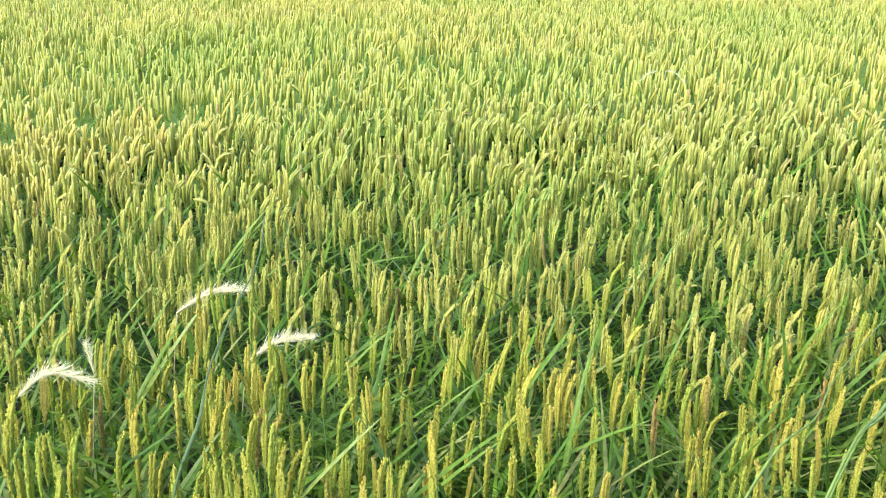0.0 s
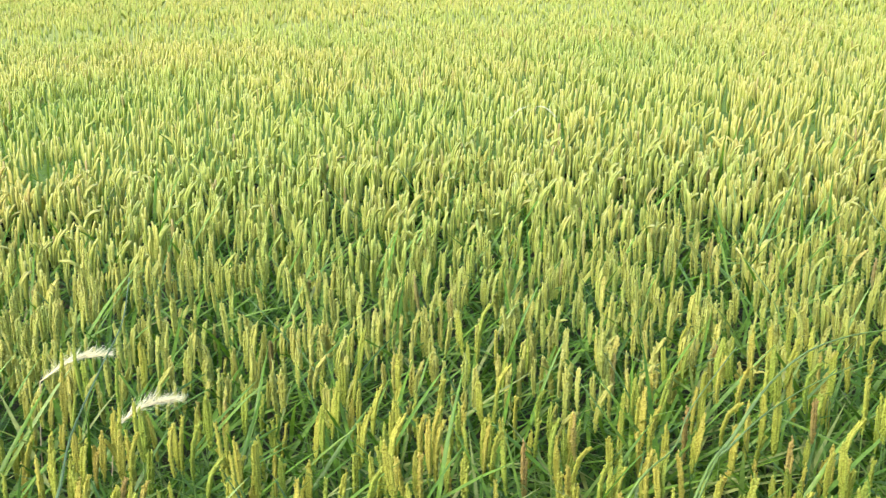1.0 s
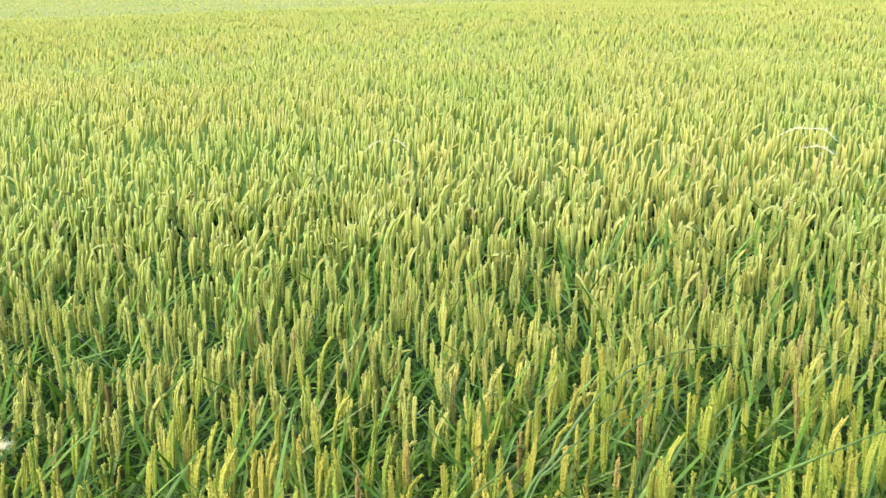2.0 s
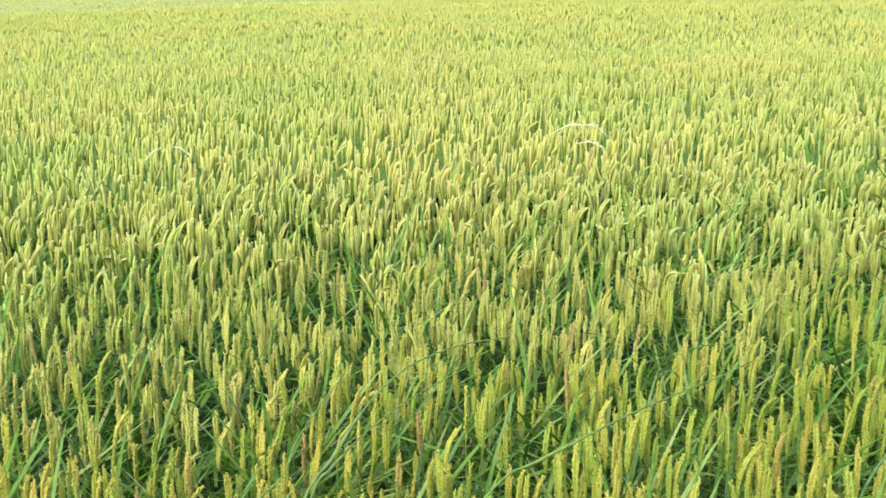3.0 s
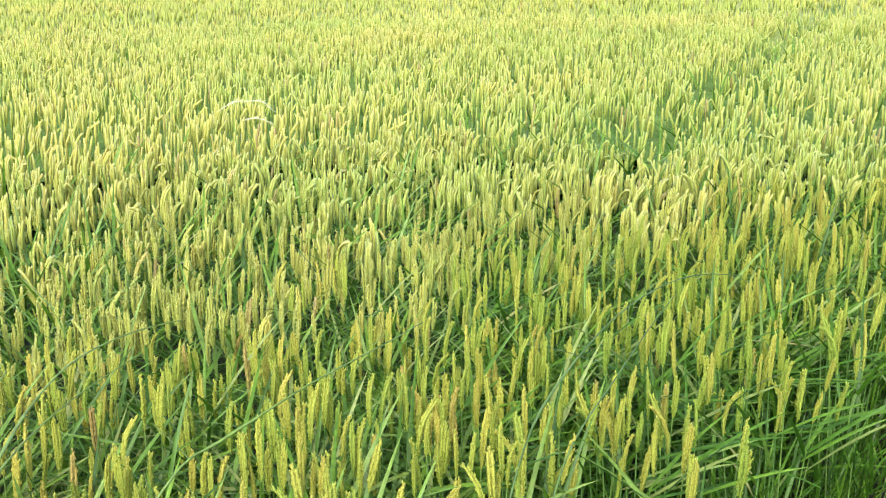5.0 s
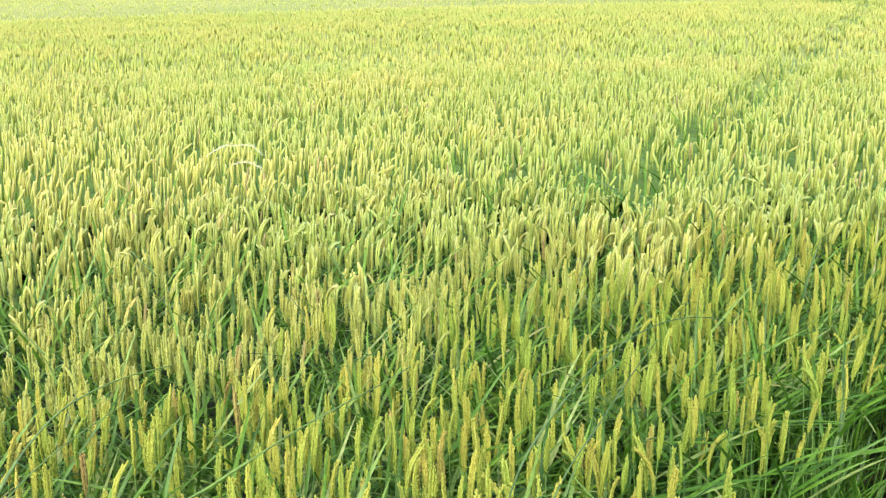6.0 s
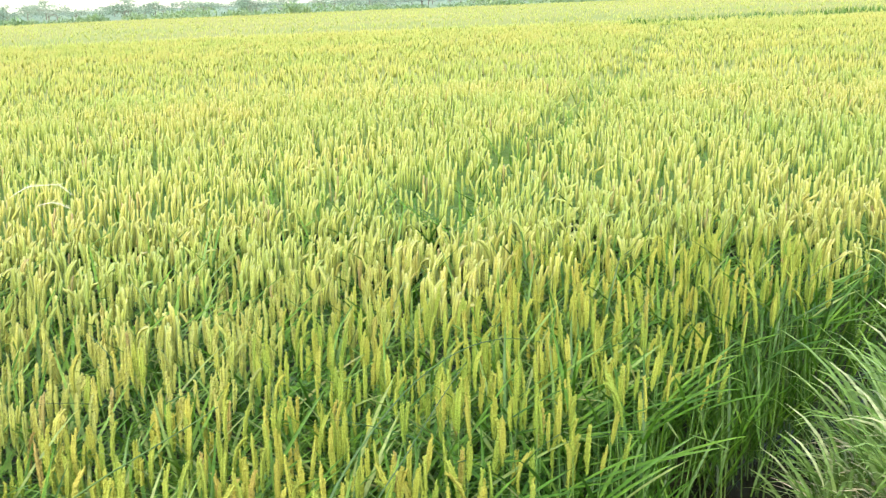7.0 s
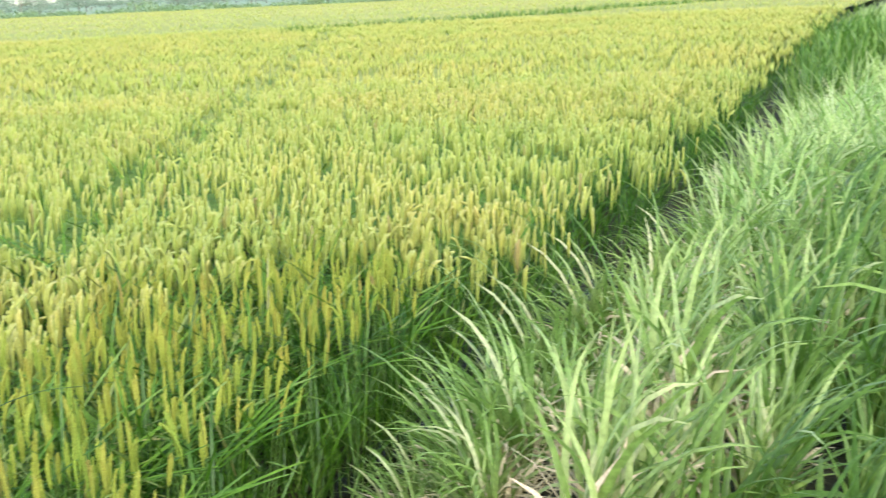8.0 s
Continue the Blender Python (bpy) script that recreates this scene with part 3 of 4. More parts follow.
def rice_plant(seed, edge):
    """One planted hill: stems with their ears, and arching leaves."""
    r = np.random.default_rng(seed)
    root = thing("rice_plant", "ripening rice plant with upright yellow-green ears and green blades", "rice plant", "rice plants by the levee")
    for i in range(8 if edge else r.integers(7, 10)):
        a, q = r.uniform(0, 6.283), 0.115 * math.sqrt(r.uniform())
        sc = r.uniform(0.85, 1.12)
        x, y, z = q * math.cos(a), q * math.sin(a), 0.85 - 0.152 * sc + r.normal(0, 0.03)
        lean, to = abs(r.normal(0.03, 0.06)), a if r.uniform() < 0.5 else r.normal(-0.5, 0.7)
        m = Matrix(turns(np.array([r.normal(-0.3, 1.3)]), np.array([lean]), np.array([to]), [sc])[0].tolist()).to_4x4()
        m.translation = (x, y, z)
        part("panicle", ear_meshes[r.choice(len(NODS), p=NOD_SHARE)], root, m)
        if i > 3:
            continue
        foot = Vector((x * 0.5, y * 0.5, 0.0))
        top = Vector((x, y, z + 0.01))
        d = top - foot
        part("stem", stem_mesh, root, Matrix.Translation(foot) @ d.to_track_quat("Z", "Y").to_matrix().to_4x4() @ Matrix.Diagonal((1, 1, d.length / 0.7, 1)))
    for i in range(13 if edge else 10):
        a, q = r.uniform(0, 6.283), 0.05 * math.sqrt(r.uniform())
        low, flag = edge and i < 5, i > 5
        yaw = r.uniform(0, 6.28) if low else a + r.normal(0, 0.5)
        size = r.uniform(0.55, 0.85) if low else r.uniform(0.8, 1.15)
        m = Matrix(turns(np.array([yaw]), np.array([r.normal(0, 0.15)]), np.array([r.uniform(0, 6.28)]), [size])[0].tolist()).to_4x4()
        m.translation = (q * math.cos(a), q * math.sin(a), r.uniform(0.02, 0.4) if low else r.uniform(0.52, 0.675) if flag else r.uniform(0.22, 0.47))
        part("leaf", leaf_meshes[r.choice([4, 6, 7]) if low else r.choice([1, 3, 7, 8, 9]) if flag else r.choice([0, 4, 6]) if edge else r.integers(0, 6)], root, m)
    return root


# low blades between the single plants, their shade put into the tone
pile = Pile()
n = 52
idx = np.repeat(np.where(stretch)[0], n)
m_ = len(idx)
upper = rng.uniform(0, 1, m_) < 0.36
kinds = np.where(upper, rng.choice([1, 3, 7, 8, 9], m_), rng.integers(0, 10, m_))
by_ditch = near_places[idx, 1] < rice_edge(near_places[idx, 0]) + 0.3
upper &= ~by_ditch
kinds = np.where(by_ditch, rng.choice([4, 4, 6, 0], m_), kinds)
pos = np.stack([near_places[idx, 0] + rng.uniform(-0.1, 0.1, m_), near_places[idx, 1] + rng.uniform(-0.06, 0.1, m_), np.where(upper, rng.uniform(0.44, 0.65, m_), 0.06 + np.where(by_ditch, 0.3, 0.42) * rng.uniform(0, 1, m_))], 1)
mats = turns(rng.uniform(0, 6.283, m_), rng.normal(0, 0.15, m_), rng.uniform(0, 6.283, m_), np.where(by_ditch, 0.75, 1.0) * rng.uniform(0.8, 1.2, m_))
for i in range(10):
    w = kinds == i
    # darker deep in the stand, brighter where upper blades would catch light
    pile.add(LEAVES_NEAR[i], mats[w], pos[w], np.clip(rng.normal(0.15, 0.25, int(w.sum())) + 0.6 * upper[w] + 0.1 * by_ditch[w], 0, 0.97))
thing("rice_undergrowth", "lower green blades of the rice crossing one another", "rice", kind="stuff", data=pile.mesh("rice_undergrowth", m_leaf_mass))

inner = [rice_plant(100 + i, False) for i in range(9)]
outer = [rice_plant(200 + i, True) for i in range(4)]
chosen = near_places[stretch]
used = set()
for i, (x, y) in enumerate(chosen):
    edge = y < rice_edge(x) + 0.3
    pool = outer if edge else inner
    j = int(rng.integers(0, len(pool)))
    turn_by = rng.normal(0, 0.3) if edge else rng.uniform(-0.9, 0.9)
    m = pose(x, y, rng.normal(0, 0.012), rng.normal(3 if edge else 0, 2.5 if edge else 1.5), rng.normal(0, 1.5), math.degrees(turn_by))
    m = m @ Matrix.Scale(rng.uniform(0.95, 1.06), 4)
    src = pool[j]
    if src in used:
        copy_thing(src, m)
    else:
        src.matrix_basis = m
        used.add(src)
for src in inner + outer:
    if src not in used:
        copy_thing(src, Matrix.Identity(4))


# ---- levee grass ----
def tussock_shape(seed, blades, bias, spread, length, segs, across):
    """One tuft of long arching blades; bias: the direction in which the wind lays them."""
    r = np.random.default_rng(seed)
    shapes, tones = [], []
    for i in range(blades):
        L = length * r.uniform(0.55, 1.2)
        v, f = blade(L, r.uniform(0.020, 0.038), r.uniform(0.05, 0.45), r.uniform(0.7, 2.0), segs, across, r.normal(0, 0.6), r.uniform(1.5, 3.0), 0.3)
        a, q = r.uniform(0, 6.283), 0.10 * math.sqrt(r.uniform())
        yaw = bias + r.normal(0, spread) if r.uniform() < 0.75 else r.uniform(0, 6.283)
        m = turns(np.array([yaw]), np.array([r.normal(0, 0.12)]), np.array([r.uniform(0, 6.28)]), [1.0])[0]
        shapes.append((v @ m.T + [q * math.cos(a), q * math.sin(a), 0], f))
        tones.append(np.full(len(v), np.clip(r.normal(0.5, 0.25), 0, 1)))
    v, f = join(shapes)
    return v, f, np.concatenate(tones)


def levee_z(y):
    return float(np.interp(y, [q[0] for q in PROFILE], [q[1] for q in PROFILE]))


blade_meshes = [mesh_from("blade", *blade(0.62 + 0.06 * i, 0.026 + 0.003 * (i % 3), 0.15 + 0.08 * (i % 4), 0.8 + 0.3 * (i % 3), 8, 3, 0.4, 2.0, 0.3), mat) for mat in (m_blade, m_blade_lush) for i in range(6)]


def grass_tussock(seed, bias, dry):
    v, f, t = tussock_shape(seed, 32, bias, 0.8, 0.66, 7, 3)
    ob = thing("grass_tussock", "tuft of long pale green grass with dry blades on the levee" if dry else "tuft of fresh green arching grass on the levee", "grass", "grass tufts on the levee", data=mesh_from("grass_tussock", v, f, m_grass if dry else m_lush, t))
    r = np.random.default_rng(seed + 2)
    for i in range(5):
        yaw = bias + r.normal(0, 0.9)
        m = Matrix(turns(np.array([yaw]), np.array([r.normal(0, 0.15)]), np.array([r.uniform(0, 6.28)]), [r.uniform(0.85, 1.15)])[0].tolist()).to_4x4()
        m.translation = (r.normal(0, 0.05), r.normal(0, 0.05), 0)
        part("blade", blade_meshes[r.integers(0, 6) + (0 if dry else 6)], ob, m)
    if dry:
        v, f, t = tussock_shape(seed + 1, 24, bias, 1.6, 0.40, 4, 2)
        part("dry_grass", mesh_from("dry_grass", v, f, m_straw, t), ob, label="withered straw-coloured blades at the foot")
    return ob


inland = [grass_tussock(300 + 3 * i, -0.9, False) for i in range(4)]
middle = [grass_tussock(315 + 3 * i, -0.5, True) for i in range(4)]     # laid over towards the levee's top and away
waterside = [grass_tussock(330 + 3 * i, 1.9, True) for i in range(4)]         # hanging over the ditch
placed = set()
tufts = []
x = 2.5
while x < 8.6:
    y = -1.9
    while y < 1.15:
        tufts.append((x + rng.uniform(-0.1, 0.1), y + rng.uniform(-0.1, 0.1)))
        y += 0.30
    x += 0.29
for x, y in tufts:
    side = y > 0.72
    if y > 1.08 + 0.07 * math.sin(x * 2.3) + 0.06 * math.sin(x * 6.1):
        continue
    if x < (3.72 if y > 0.45 else 3.2 if y > -0.3 else 2.9):
        continue
    src = (waterside if side else middle if y > -0.15 + rng.uniform(-0.35, 0.35) else inland)[int(rng.integers(0, 4))]
    m = pose(x, y, levee_z(y) - 0.02, 0, 0, rng.normal(0, 22)) @ Matrix.Scale(rng.uniform(0.8, 1.2) * (0.85 if side else 1.0), 4)
    if src in placed:
        copy_thing(src, m)
    else:
        src.matrix_basis = m
        placed.add(src)

copy_thing(waterside[1], pose(4.0, 1.12, 0.0, 0, 0, 15) @ Matrix.Scale(0.8, 4))
copy_thing(waterside[2], pose(4.4, 1.14, 0.0, 0, 0, -20) @ Matrix.Scale(0.85, 4))
for q in ((4.0, 0.98, 0.9), (4.32, 0.92, 1.1), (4.62, 1.08, 1.0), (4.05, 0.80, 1.1), (3.82, 1.06, 0.8), (4.2, 1.12, 0.85), (4.85, 1.02, 1.15), (5.15, 1.08, 1.15), (5.5, 1.02, 1.2), (5.85, 1.05, 1.2), (3.62, 1.0, 0.7), (3.7, 0.82, 0.8), (3.55, 0.7, 0.75), (3.78, 1.16, 0.65)):
    copy_thing(waterside[0], pose(q[0], q[1], levee_z(q[1]) - 0.01, 0, 0, 60 * q[1]) @ Matrix.Scale(q[2], 4))
far_tuft = [tussock_shape(400 + i, 14, -0.6, 1.2, 0.62, 3, 2) for i in range(4)]
near_tuft = [tussock_shape(410 + i, 8, -0.6, 1.2, 0.34, 3, 2) for i in range(4)]
pile = Pile()


def strew(shapes, xs_, ys_, scales):
    n = len(xs_)
    kinds = rng.integers(0, len(shapes), n)
    pos = np.stack([xs_, ys_, [levee_z(q) - 0.02 for q in ys_]], 1)
    mats = turns(rng.normal(0, 0.5, n), np.zeros(n), np.zeros(n), scales)
    for i, sh in enumerate(shapes):
        w = kinds == i
        pile.add(sh[:2], mats[w], pos[w], rng.uniform(0.45, 1.0, int(w.sum())))


n = 1500
xx = 8.3 + 60 * rng.uniform(0, 1, n) ** 1.8
strew(far_tuft, xx, -2.6 + (rice_edge(xx) - 0.4 + 2.6) * rng.uniform(0, 1, n) ** 0.6, rng.uniform(0.85, 1.35, n))
n = 1500
strew(near_tuft, rng.uniform(-6.0, 3.3, n), rng.uniform(-2.9, 0.95, n), rng.uniform(0.6, 1.0, n))
n = 500
strew(far_tuft, rng.uniform(-9, 9, n), -2.4 - 4.5 * rng.uniform(0, 1, n) ** 1.6, rng.uniform(0.6, 1.0, n))
thing("levee_grass", "thick pale green grass covering the rest of the levee", "grass", kind="stuff", data=pile.mesh("levee_grass", m_grass))

# dry litter lying at the levee's foot
p_ = Pile()
n = 3000
xx, yy = 3.4 + 6.6 * rng.uniform(0, 1, n) ** 1.5, rng.uniform(0.35, 1.2, n)
p_.add(blade(0.24, 0.009, 1.35, 0.3, 3, 2), turns(rng.uniform(0, 6.283, n), rng.normal(0, 0.12, n), rng.uniform(0, 6.283, n), rng.uniform(0.5, 1.3, n)),
       np.stack([xx, yy, [levee_z(q) + 0.015 + 0.10 * rng.uniform() ** 2 for q in yy]], 1), rng.uniform(0, 1, n))
thing("straw_litter", "pale dry straw lying on the mud at the foot of the levee", "straw", kind="stuff", data=p_.mesh("straw_litter", m_straw))

# tall reedy weeds standing at the levee's foot farther along
for x, y, h in ((16.8, 1.25, 1.0), (18.3, 1.35, 1.4), (19.7, 1.1, 1.5), (21.6, 1.5, 1.5), (24.6, 1.3, 1.3), (27.4, 1.6, 1.3)):
    p_ = Pile()
    n = 300
    ang, q = rng.uniform(0, 6.283, n), 0.6 * np.sqrt(rng.uniform(0, 1, n))
    p_.add(blade(0.5, 0.045, 0.12, 0.7, 4, 2), turns(rng.uniform(0, 6.28, n), np.abs(rng.normal(0, 0.18, n)), rng.uniform(0, 6.28, n), rng.uniform(0.6, 1.2, n)),
           np.stack([q * np.cos(ang), q * np.sin(ang), (h - 0.45) * rng.uniform(0.0, 1, n) * (1 - 0.4 * q)], 1), rng.uniform(0, 1, n))
    thing("tall_weed", "dark green clump of tall reedy weeds on the levee", "weed", "tall weeds on the levee", data=p_.mesh("tall_weed", m_lush)).location = (x, y, levee_z(y))

# ---- weeds among the rice ----
def smooth(points, n):
    pts = [Vector(q) for q in points]
    pts = [pts[0] * 2 - pts[1]] + pts + [pts[-1] * 2 - pts[-2]]
    out = []
    segs = len(pts) - 3
    for i in range(n):
        u = i / (n - 1) * segs
        k_ = min(int(u), segs - 1)
        t = u - k_
        a, b, c, d = pts[k_:k_ + 4]
        out.append(0.5 * ((2 * b) + (c - a) * t + (2 * a - 5 * b + 4 * c - d) * t * t + (3 * b - a - 3 * c + d) * t ** 3))
    return np.array([tuple(q) for q in out])


def weed_culm(points, radius, label, tone):
    """A long bowed stalk that rises out of the mud among the rice, with one narrow leaf sheath along it."""
    a, b = Vector(points[0]), Vector(points[1])
    back = (a - b).normalized()
    foot = a + back * 0.55
    foot.z = 0.0
    pts = smooth([foot, a + back * 0.38 - Vector((0, 0, 0.42)), a + back * 0.17 - Vector((0, 0, 0.12))] + [Vector(q) for q in points], 30)
    base = pts[0].copy()
    rad = np.linspace(radius * 1.15, radius * 0.45, 30)
    v, f = tube(pts - base, rad, 5)
    ob = thing("weed_stalk", label, "weed", "long weed stalks among the rice", data=mesh_from("weed_stalk", v, f, m_culm, np.full(len(v), tone)))
    ob.location = base
    v, f = tube(pts[12:17] - base, rad[12:17] * 1.35, 5)
    part("sheath", mesh_from("sheath", v, f, m_culm, np.full(len(v), min(1.0, tone + 0.15))), ob)
    return ob


BOWED = "long thin dark green weed stalk bowed over the rice"
weed_culm([(-0.381, 1.491, 0.920), (-0.396, 1.717, 0.936), (-0.428, 1.947, 0.952), (-0.441, 2.274, 0.968), (-0.447, 2.543, 0.984), (-0.497, 2.888, 1.000)], 0.0033, "thick dark green weed stalk leaning among the rice", 0.1)
weed_culm([(0.752, 1.586, 0.970), (0.826, 1.674, 0.990), (0.936, 1.828, 1.010), (1.052, 1.947, 1.030), (1.170, 2.051, 1.023), (1.292, 2.109, 1.017), (1.404, 2.126, 1.010)], 0.0032, BOWED, 0.55)
weed_culm([(0.781, 1.641, 0.950), (0.832, 1.701, 0.960), (0.926, 1.801, 0.970), (1.028, 1.884, 0.980), (1.129, 1.945, 0.990), (1.250, 2.007, 1.000)], 0.0026, BOWED, 0.5)
weed_culm([(1.086, 1.498, 0.960), (1.183, 1.522, 0.980), (1.284, 1.538, 1.000), (1.407, 1.563, 1.020), (1.548, 1.625, 1.013), (1.697, 1.685, 1.007), (1.837, 1.751, 1.000)], 0.0030, BOWED, 0.5)
weed_culm([(1.729, 1.280, 0.880), (1.919, 1.387, 0.928), (2.235, 1.515, 0.976), (2.497, 1.580, 0.990), (2.693, 1.607, 0.970), (2.805, 1.567, 0.950)], 0.0026, BOWED, 0.15)
weed_culm([(1.826, 1.248, 0.860), (2.095, 1.382, 0.893), (2.337, 1.495, 0.927), (2.511, 1.562, 0.960)], 0.0023, BOWED, 0.1)
weed_culm([(0.660, 1.721, 0.880), (0.763, 1.822, 0.907), (0.832, 1.946, 0.933), (1.014, 2.210, 0.960)], 0.0028, BOWED, 0.6)


def plume_grass(a, b, arch, thick, seed, label):
    """A feathery seed head from a to b on a thin stalk that comes up out of the rice."""
    r = np.random.default_rng(seed)
    a, b = Vector(a), Vector(b)
    mid = (a + b) / 2 + Vector((0, 0, arch))
    foot = a + Vector((-0.05, 0.03, 0))
    foot.z = 0
    root = tagged(new("plume_grass"), label, "grass", "white plumes among the rice")
    root.location = foot
    axis = smooth([a - foot, mid - foot, b - foot], 14)
    stalk = smooth([Vector((0, 0, 0)), Vector(a - foot) * 0.6 + Vector((-0.01, 0, 0.06)), a - foot], 12)
    v, f = tube(stalk, np.linspace(0.002, 0.0012, 12), 4)
    stem = part("stalk", mesh_from("stalk", v, f, m_straw, np.full(len(v), 0.7)), root, label="thin straw-coloured stalk")
    t_ = np.gradient(axis, axis=0)
    p_ = Pile()
    hair = blade(0.042, 0.0011, 0.12, 0.7, 3, 2)
    n = int(460 * thick ** 2)
    u = r.uniform(0, 1, n) ** 0.9
    pos = np.stack([np.interp(u, np.linspace(0, 1, 14), axis[:, k_]) for k_ in range(3)], 1)
    d = np.stack([np.interp(u, np.linspace(0, 1, 14), t_[:, k_]) for k_ in range(3)], 1)
    yaw = np.arctan2(d[:, 1], d[:, 0])
    el_ = np.arctan2(d[:, 2], np.hypot(d[:, 0], d[:, 1]))
    tilt = math.pi / 2 - el_ - 0.12 + r.normal(-0.05, 0.22, n)
    p_.add(hair, turns(r.uniform(0, 6.28, n), tilt, yaw + r.normal(0, 0.22, n), thick * r.uniform(0.6, 1.25, n) * (0.5 + 0.7 * np.sin(np.pi * (0.1 + 0.8 * u)))), pos, r.uniform(0, 1, n))
    v, f = tube(axis, 0.0042 * thick ** 2 * np.sin(np.pi * np.linspace(0.12, 0.95, 14)), 5)
    p_.add((v, f), np.eye(3)[None], np.zeros((1, 3)), np.array([0.4]))
    part("plume", p_.mesh("plume", m_plume), stem, label="cream-white feathery seed head")
    return root


NEARBY = "cream-white feathery grass plume nodding above the rice"
plume_grass((-0.673, 2.560, 0.832), (-0.494, 2.560, 0.895), 0.022, 1.0, 1, NEARBY)
plume_grass((-0.444, 2.330, 0.793), (-0.284, 2.330, 0.858), 0.020, 1.0, 2, NEARBY)
plume_grass((-0.908, 2.050, 0.806), (-0.722, 2.050, 0.863), 0.045, 1.0, 3, NEARBY)
plume_grass((-0.754, 2.160, 0.831), (-0.767, 2.160, 0.901), 0.000, 0.7, 4, "short white plume standing upright among the rice")
DISTANT = "faint whitish grass plume arching above the rice"
plume_grass((1.054, 6.700, 0.794), (1.161, 6.700, 0.868), 0.015, 0.65, 5, DISTANT)
plume_grass((1.207, 6.600, 0.887), (1.322, 6.600, 0.819), 0.020, 0.65, 6, DISTANT)
plume_grass((3.452, 6.000, 0.845), (3.724, 6.000, 0.892), 0.030, 0.7, 7, DISTANT)
plume_grass((3.704, 6.000, 0.894), (3.874, 6.000, 0.809), 0.030, 0.7, 8, DISTANT)
plume_grass((3.379, 5.500, 0.868), (3.579, 5.500, 0.820), 0.025, 0.7, 9, DISTANT)

# ---- the field's far parts ----
p_ = Pile()
n = 3600
u = 0.04 + 0.96 * rng.uniform(0, 1, n) ** 1.2
pos = np.stack([BUND_A[0] + (BUND_B[0] - BUND_A[0]) * u, BUND_A[1] + (BUND_B[1] - BUND_A[1]) * u + rng.normal(0, 0.16, n), np.full(n, 0.45)], 1)
p_.add(blade(0.52, 0.06, 0.1, 0.7, 2, 2), turns(rng.uniform(0, 6.28, n), np.zeros(n), np.zeros(n), rng.uniform(0.7, 1.25, n)), pos, rng.uniform(0, 1, n))
thing("bund_grass", "dark green grassy bund between two rice fields", "grass", kind="stuff", data=p_.mesh("bund_grass", m_lush))

mv, mf = [], []
rings = np.geomspace(130.5, 2900, 12)
angs = np.radians(np.linspace(-60, 100, 60))
for q in rings:
    for a in angs:
        mv.append((q * math.sin(a), q * math.cos(a), 0.25 + 0.2 * noise.noise((q * 0.05, a * 9, 2))))
k = len(angs)
for i in range(len(rings) - 1):
    for j in range(k - 1):
        a = i * k + j
        mf += [(a, a + 1, a + k + 1), (a, a + k + 1, a + k)]
thing("meadow", "green land beyond the rice field", "ground", kind="structure", data=mesh_from("meadow", mv, mf, m_hazy_bush, np.full(len(mv), 0.7)))


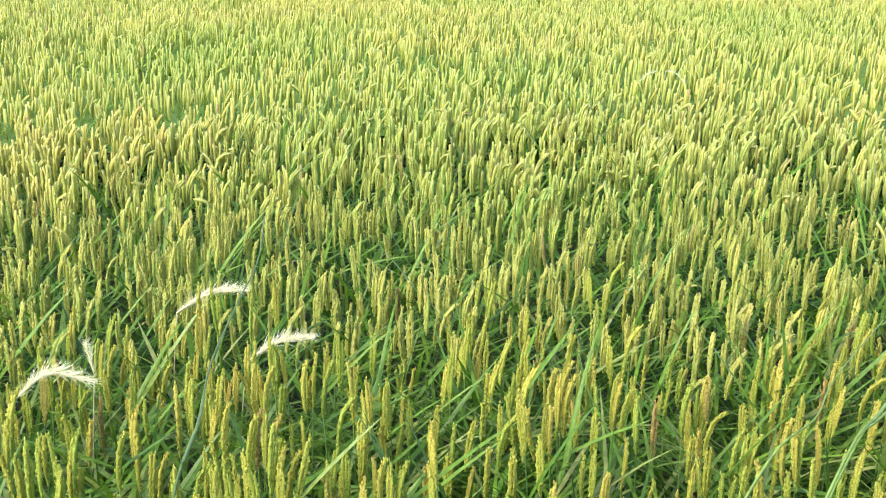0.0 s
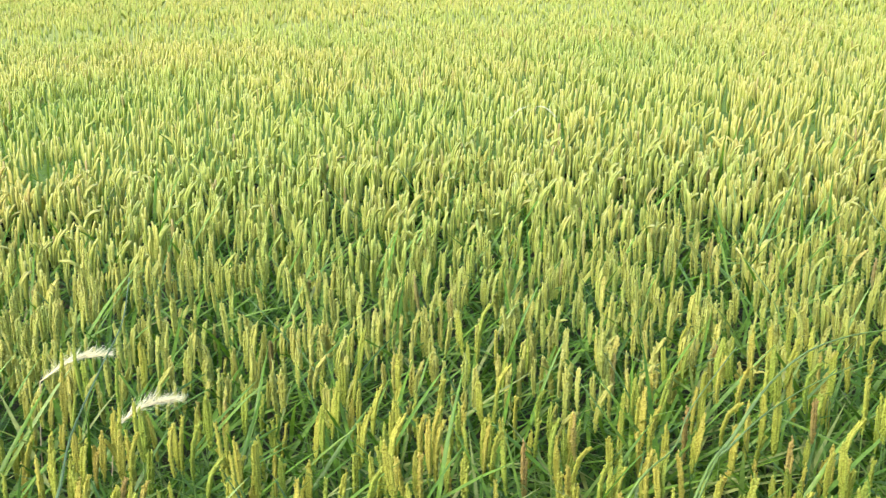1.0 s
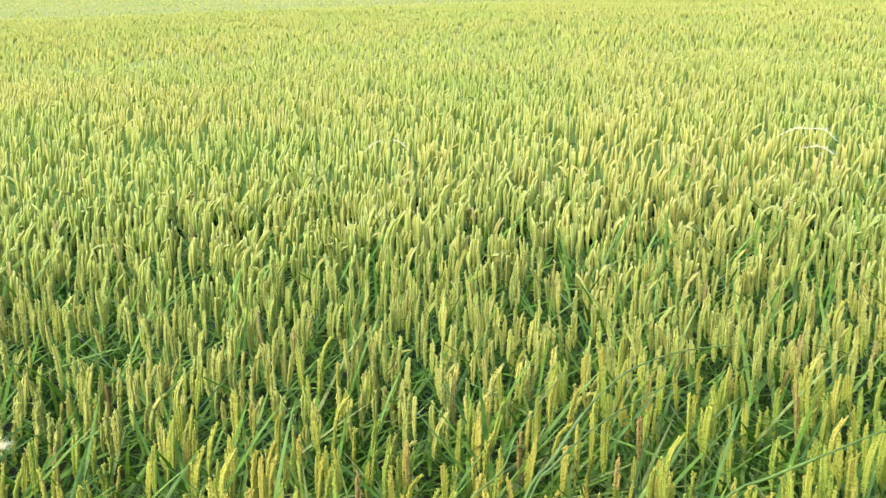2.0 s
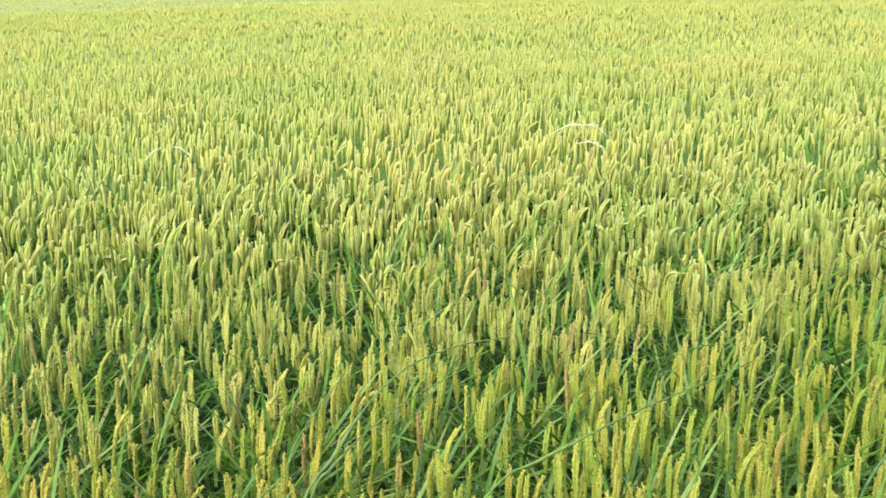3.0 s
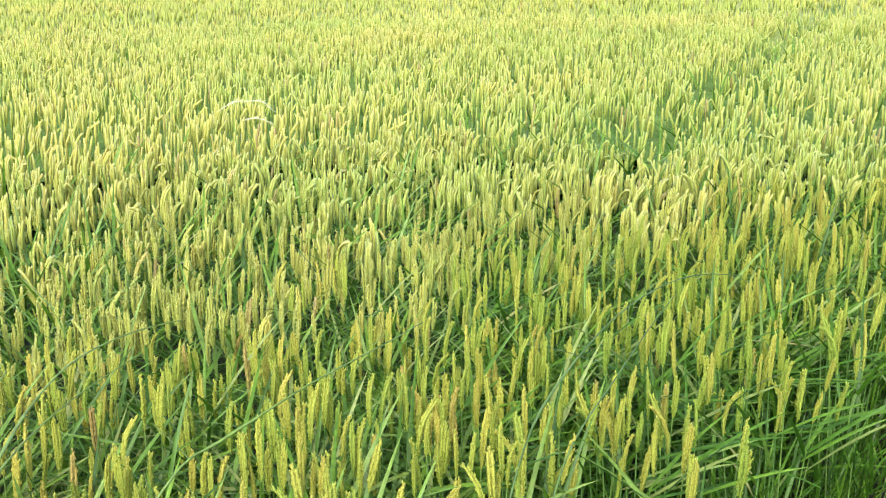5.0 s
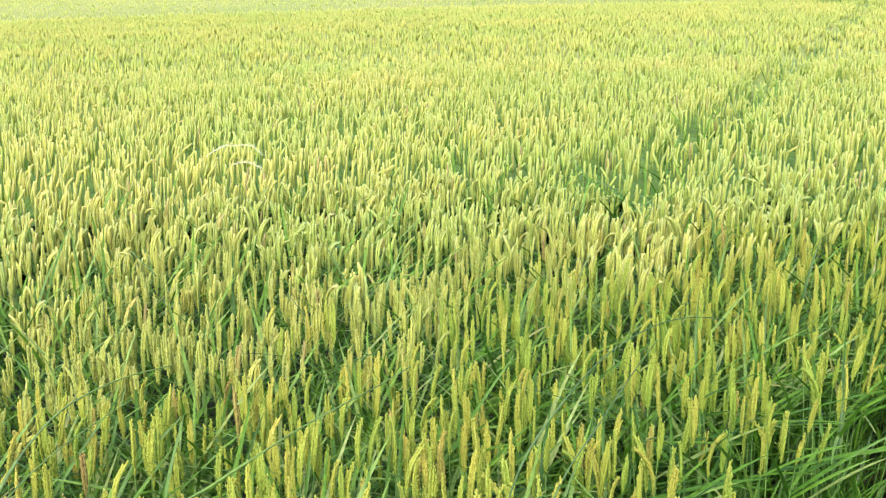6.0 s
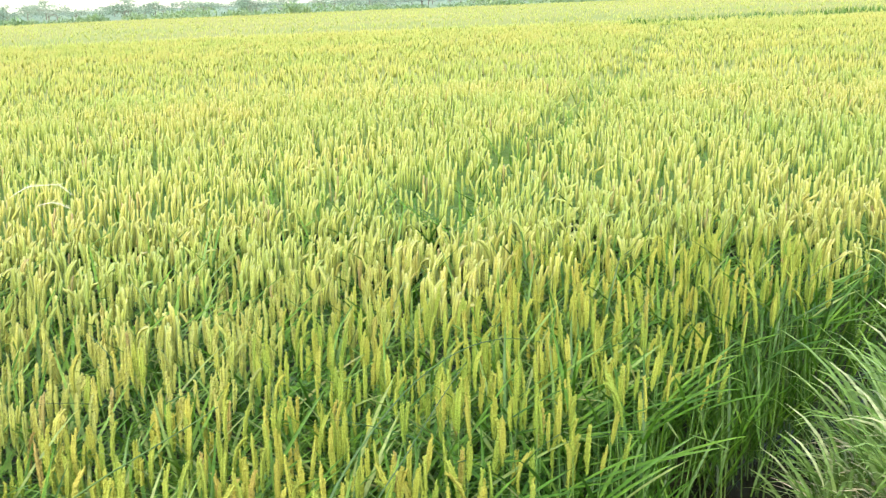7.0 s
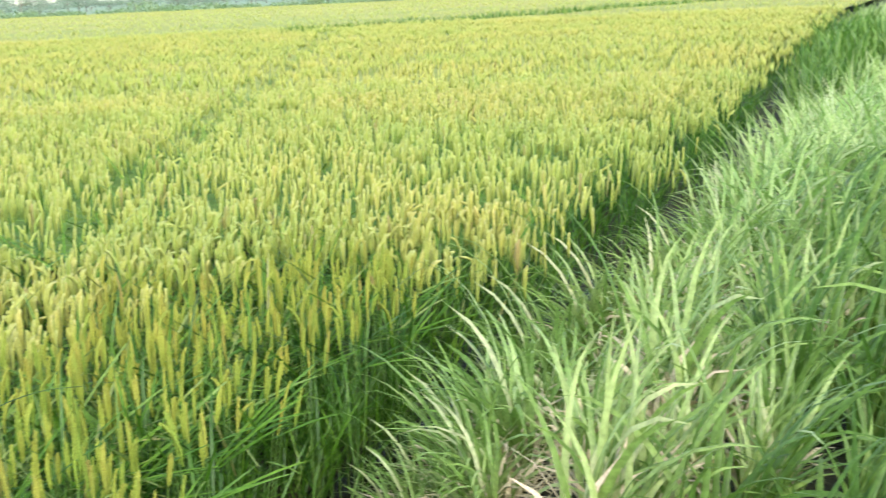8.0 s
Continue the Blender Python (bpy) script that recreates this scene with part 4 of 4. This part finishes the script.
def tree(x, y, h, spread, seed):
    """Trunk, limbs and a ragged crown of many small leaf clumps."""
    r = np.random.default_rng(seed)
    root = tagged(new("tree"), "hazy green tree standing beyond the rice field", "tree", "trees on the horizon")
    root.location = (x, y, 0.2)
    shapes = [tube(np.array([(0, 0, 0), (r.normal(0, 0.1), 0, h * 0.3), (r.normal(0, 0.25), r.normal(0, 0.2), h * 0.75)]), [0.035 * h, 0.025 * h, 0.01 * h], 6)]
    tips = []
    for i in range(6):
        a, z0 = r.uniform(0, 6.28), h * r.uniform(0.12, 0.6)
        tip = np.array([spread * r.uniform(0.4, 0.9) * math.cos(a), spread * r.uniform(0.4, 0.9) * math.sin(a), z0 + h * r.uniform(0.12, 0.32)])
        shapes.append(tube(np.array([(0, 0, z0), tuple(tip * [0.5, 0.5, 1] - [0, 0, 0.04 * h]), tuple(tip)]), [0.014 * h, 0.01 * h, 0.004 * h], 4))
        tips.append(tip)
    v, f = join(shapes)
    part("trunk", mesh_from("trunk", v, f, m_bark, np.full(len(v), r.uniform())), root)
    tips.append(np.array([0, 0, h * 0.78]))
    centres = np.array([t + r.normal(0, 0.16, 3) * [spread, spread, 0.5 * h] for t in tips for _ in range(3)])
    n = 540
    pos = centres[r.integers(0, len(centres), n)] + r.normal(0, 1, (n, 3)) * [spread * 0.2, spread * 0.2, h * 0.075]
    pos[:, 2] = np.clip(pos[:, 2], h * 0.05, None)
    p_ = Pile()
    p_.add(blade(1.1, 0.8, 0.5, 0.5, 1, 2), turns(r.uniform(0, 6.28, n), r.uniform(0, 1.5, n), r.uniform(0, 6.28, n), h / 7 * r.uniform(0.6, 1.4, n)), pos, np.clip(r.normal(0.5, 0.25, n), 0, 1))
    part("crown", p_.mesh("crown", m_hazy_tree), root)


def bush(x, y, h, w, seed):
    r = np.random.default_rng(seed)
    n = 260
    a, q = r.uniform(0, 6.28, n), np.sqrt(r.uniform(0, 1, n))
    pos = np.stack([w * q * np.cos(a), w * q * np.sin(a), h * r.uniform(0.05, 0.95, n) * np.sqrt(1 - 0.75 * q ** 2)], 1)
    p_ = Pile()
    p_.add(blade(0.5, 0.24, 0.4, 0.9, 2, 2), turns(r.uniform(0, 6.28, n), r.uniform(0, 1.2, n), r.uniform(0, 6.28, n), r.uniform(0.6, 1.3, n)), pos, r.uniform(0, 1, n))
    thing("bush", "low green bush along the far edge of the rice", "bush", "bushes on the far edge", data=p_.mesh("bush", m_hazy_bush)).location = (x, y, 0.2)


seed = 500
for deg in np.arange(23, 80, 0.5):
    seed += 1
    a, q = radians(deg + rng.uniform(-0.5, 0.5)), rng.uniform(190, 300)
    tree(q * math.sin(a), q * math.cos(a), rng.uniform(1.9, 3.9) * q / 240, rng.uniform(2.8, 5.5), seed)
for deg in np.arange(22, 78, 1.2):
    seed += 1
    a, q = radians(deg + rng.uniform(-0.6, 0.6)), rng.uniform(133, 150)
    bush(q * math.sin(a), q * math.cos(a), rng.uniform(0.7, 1.8), rng.uniform(1.2, 3.2), seed)
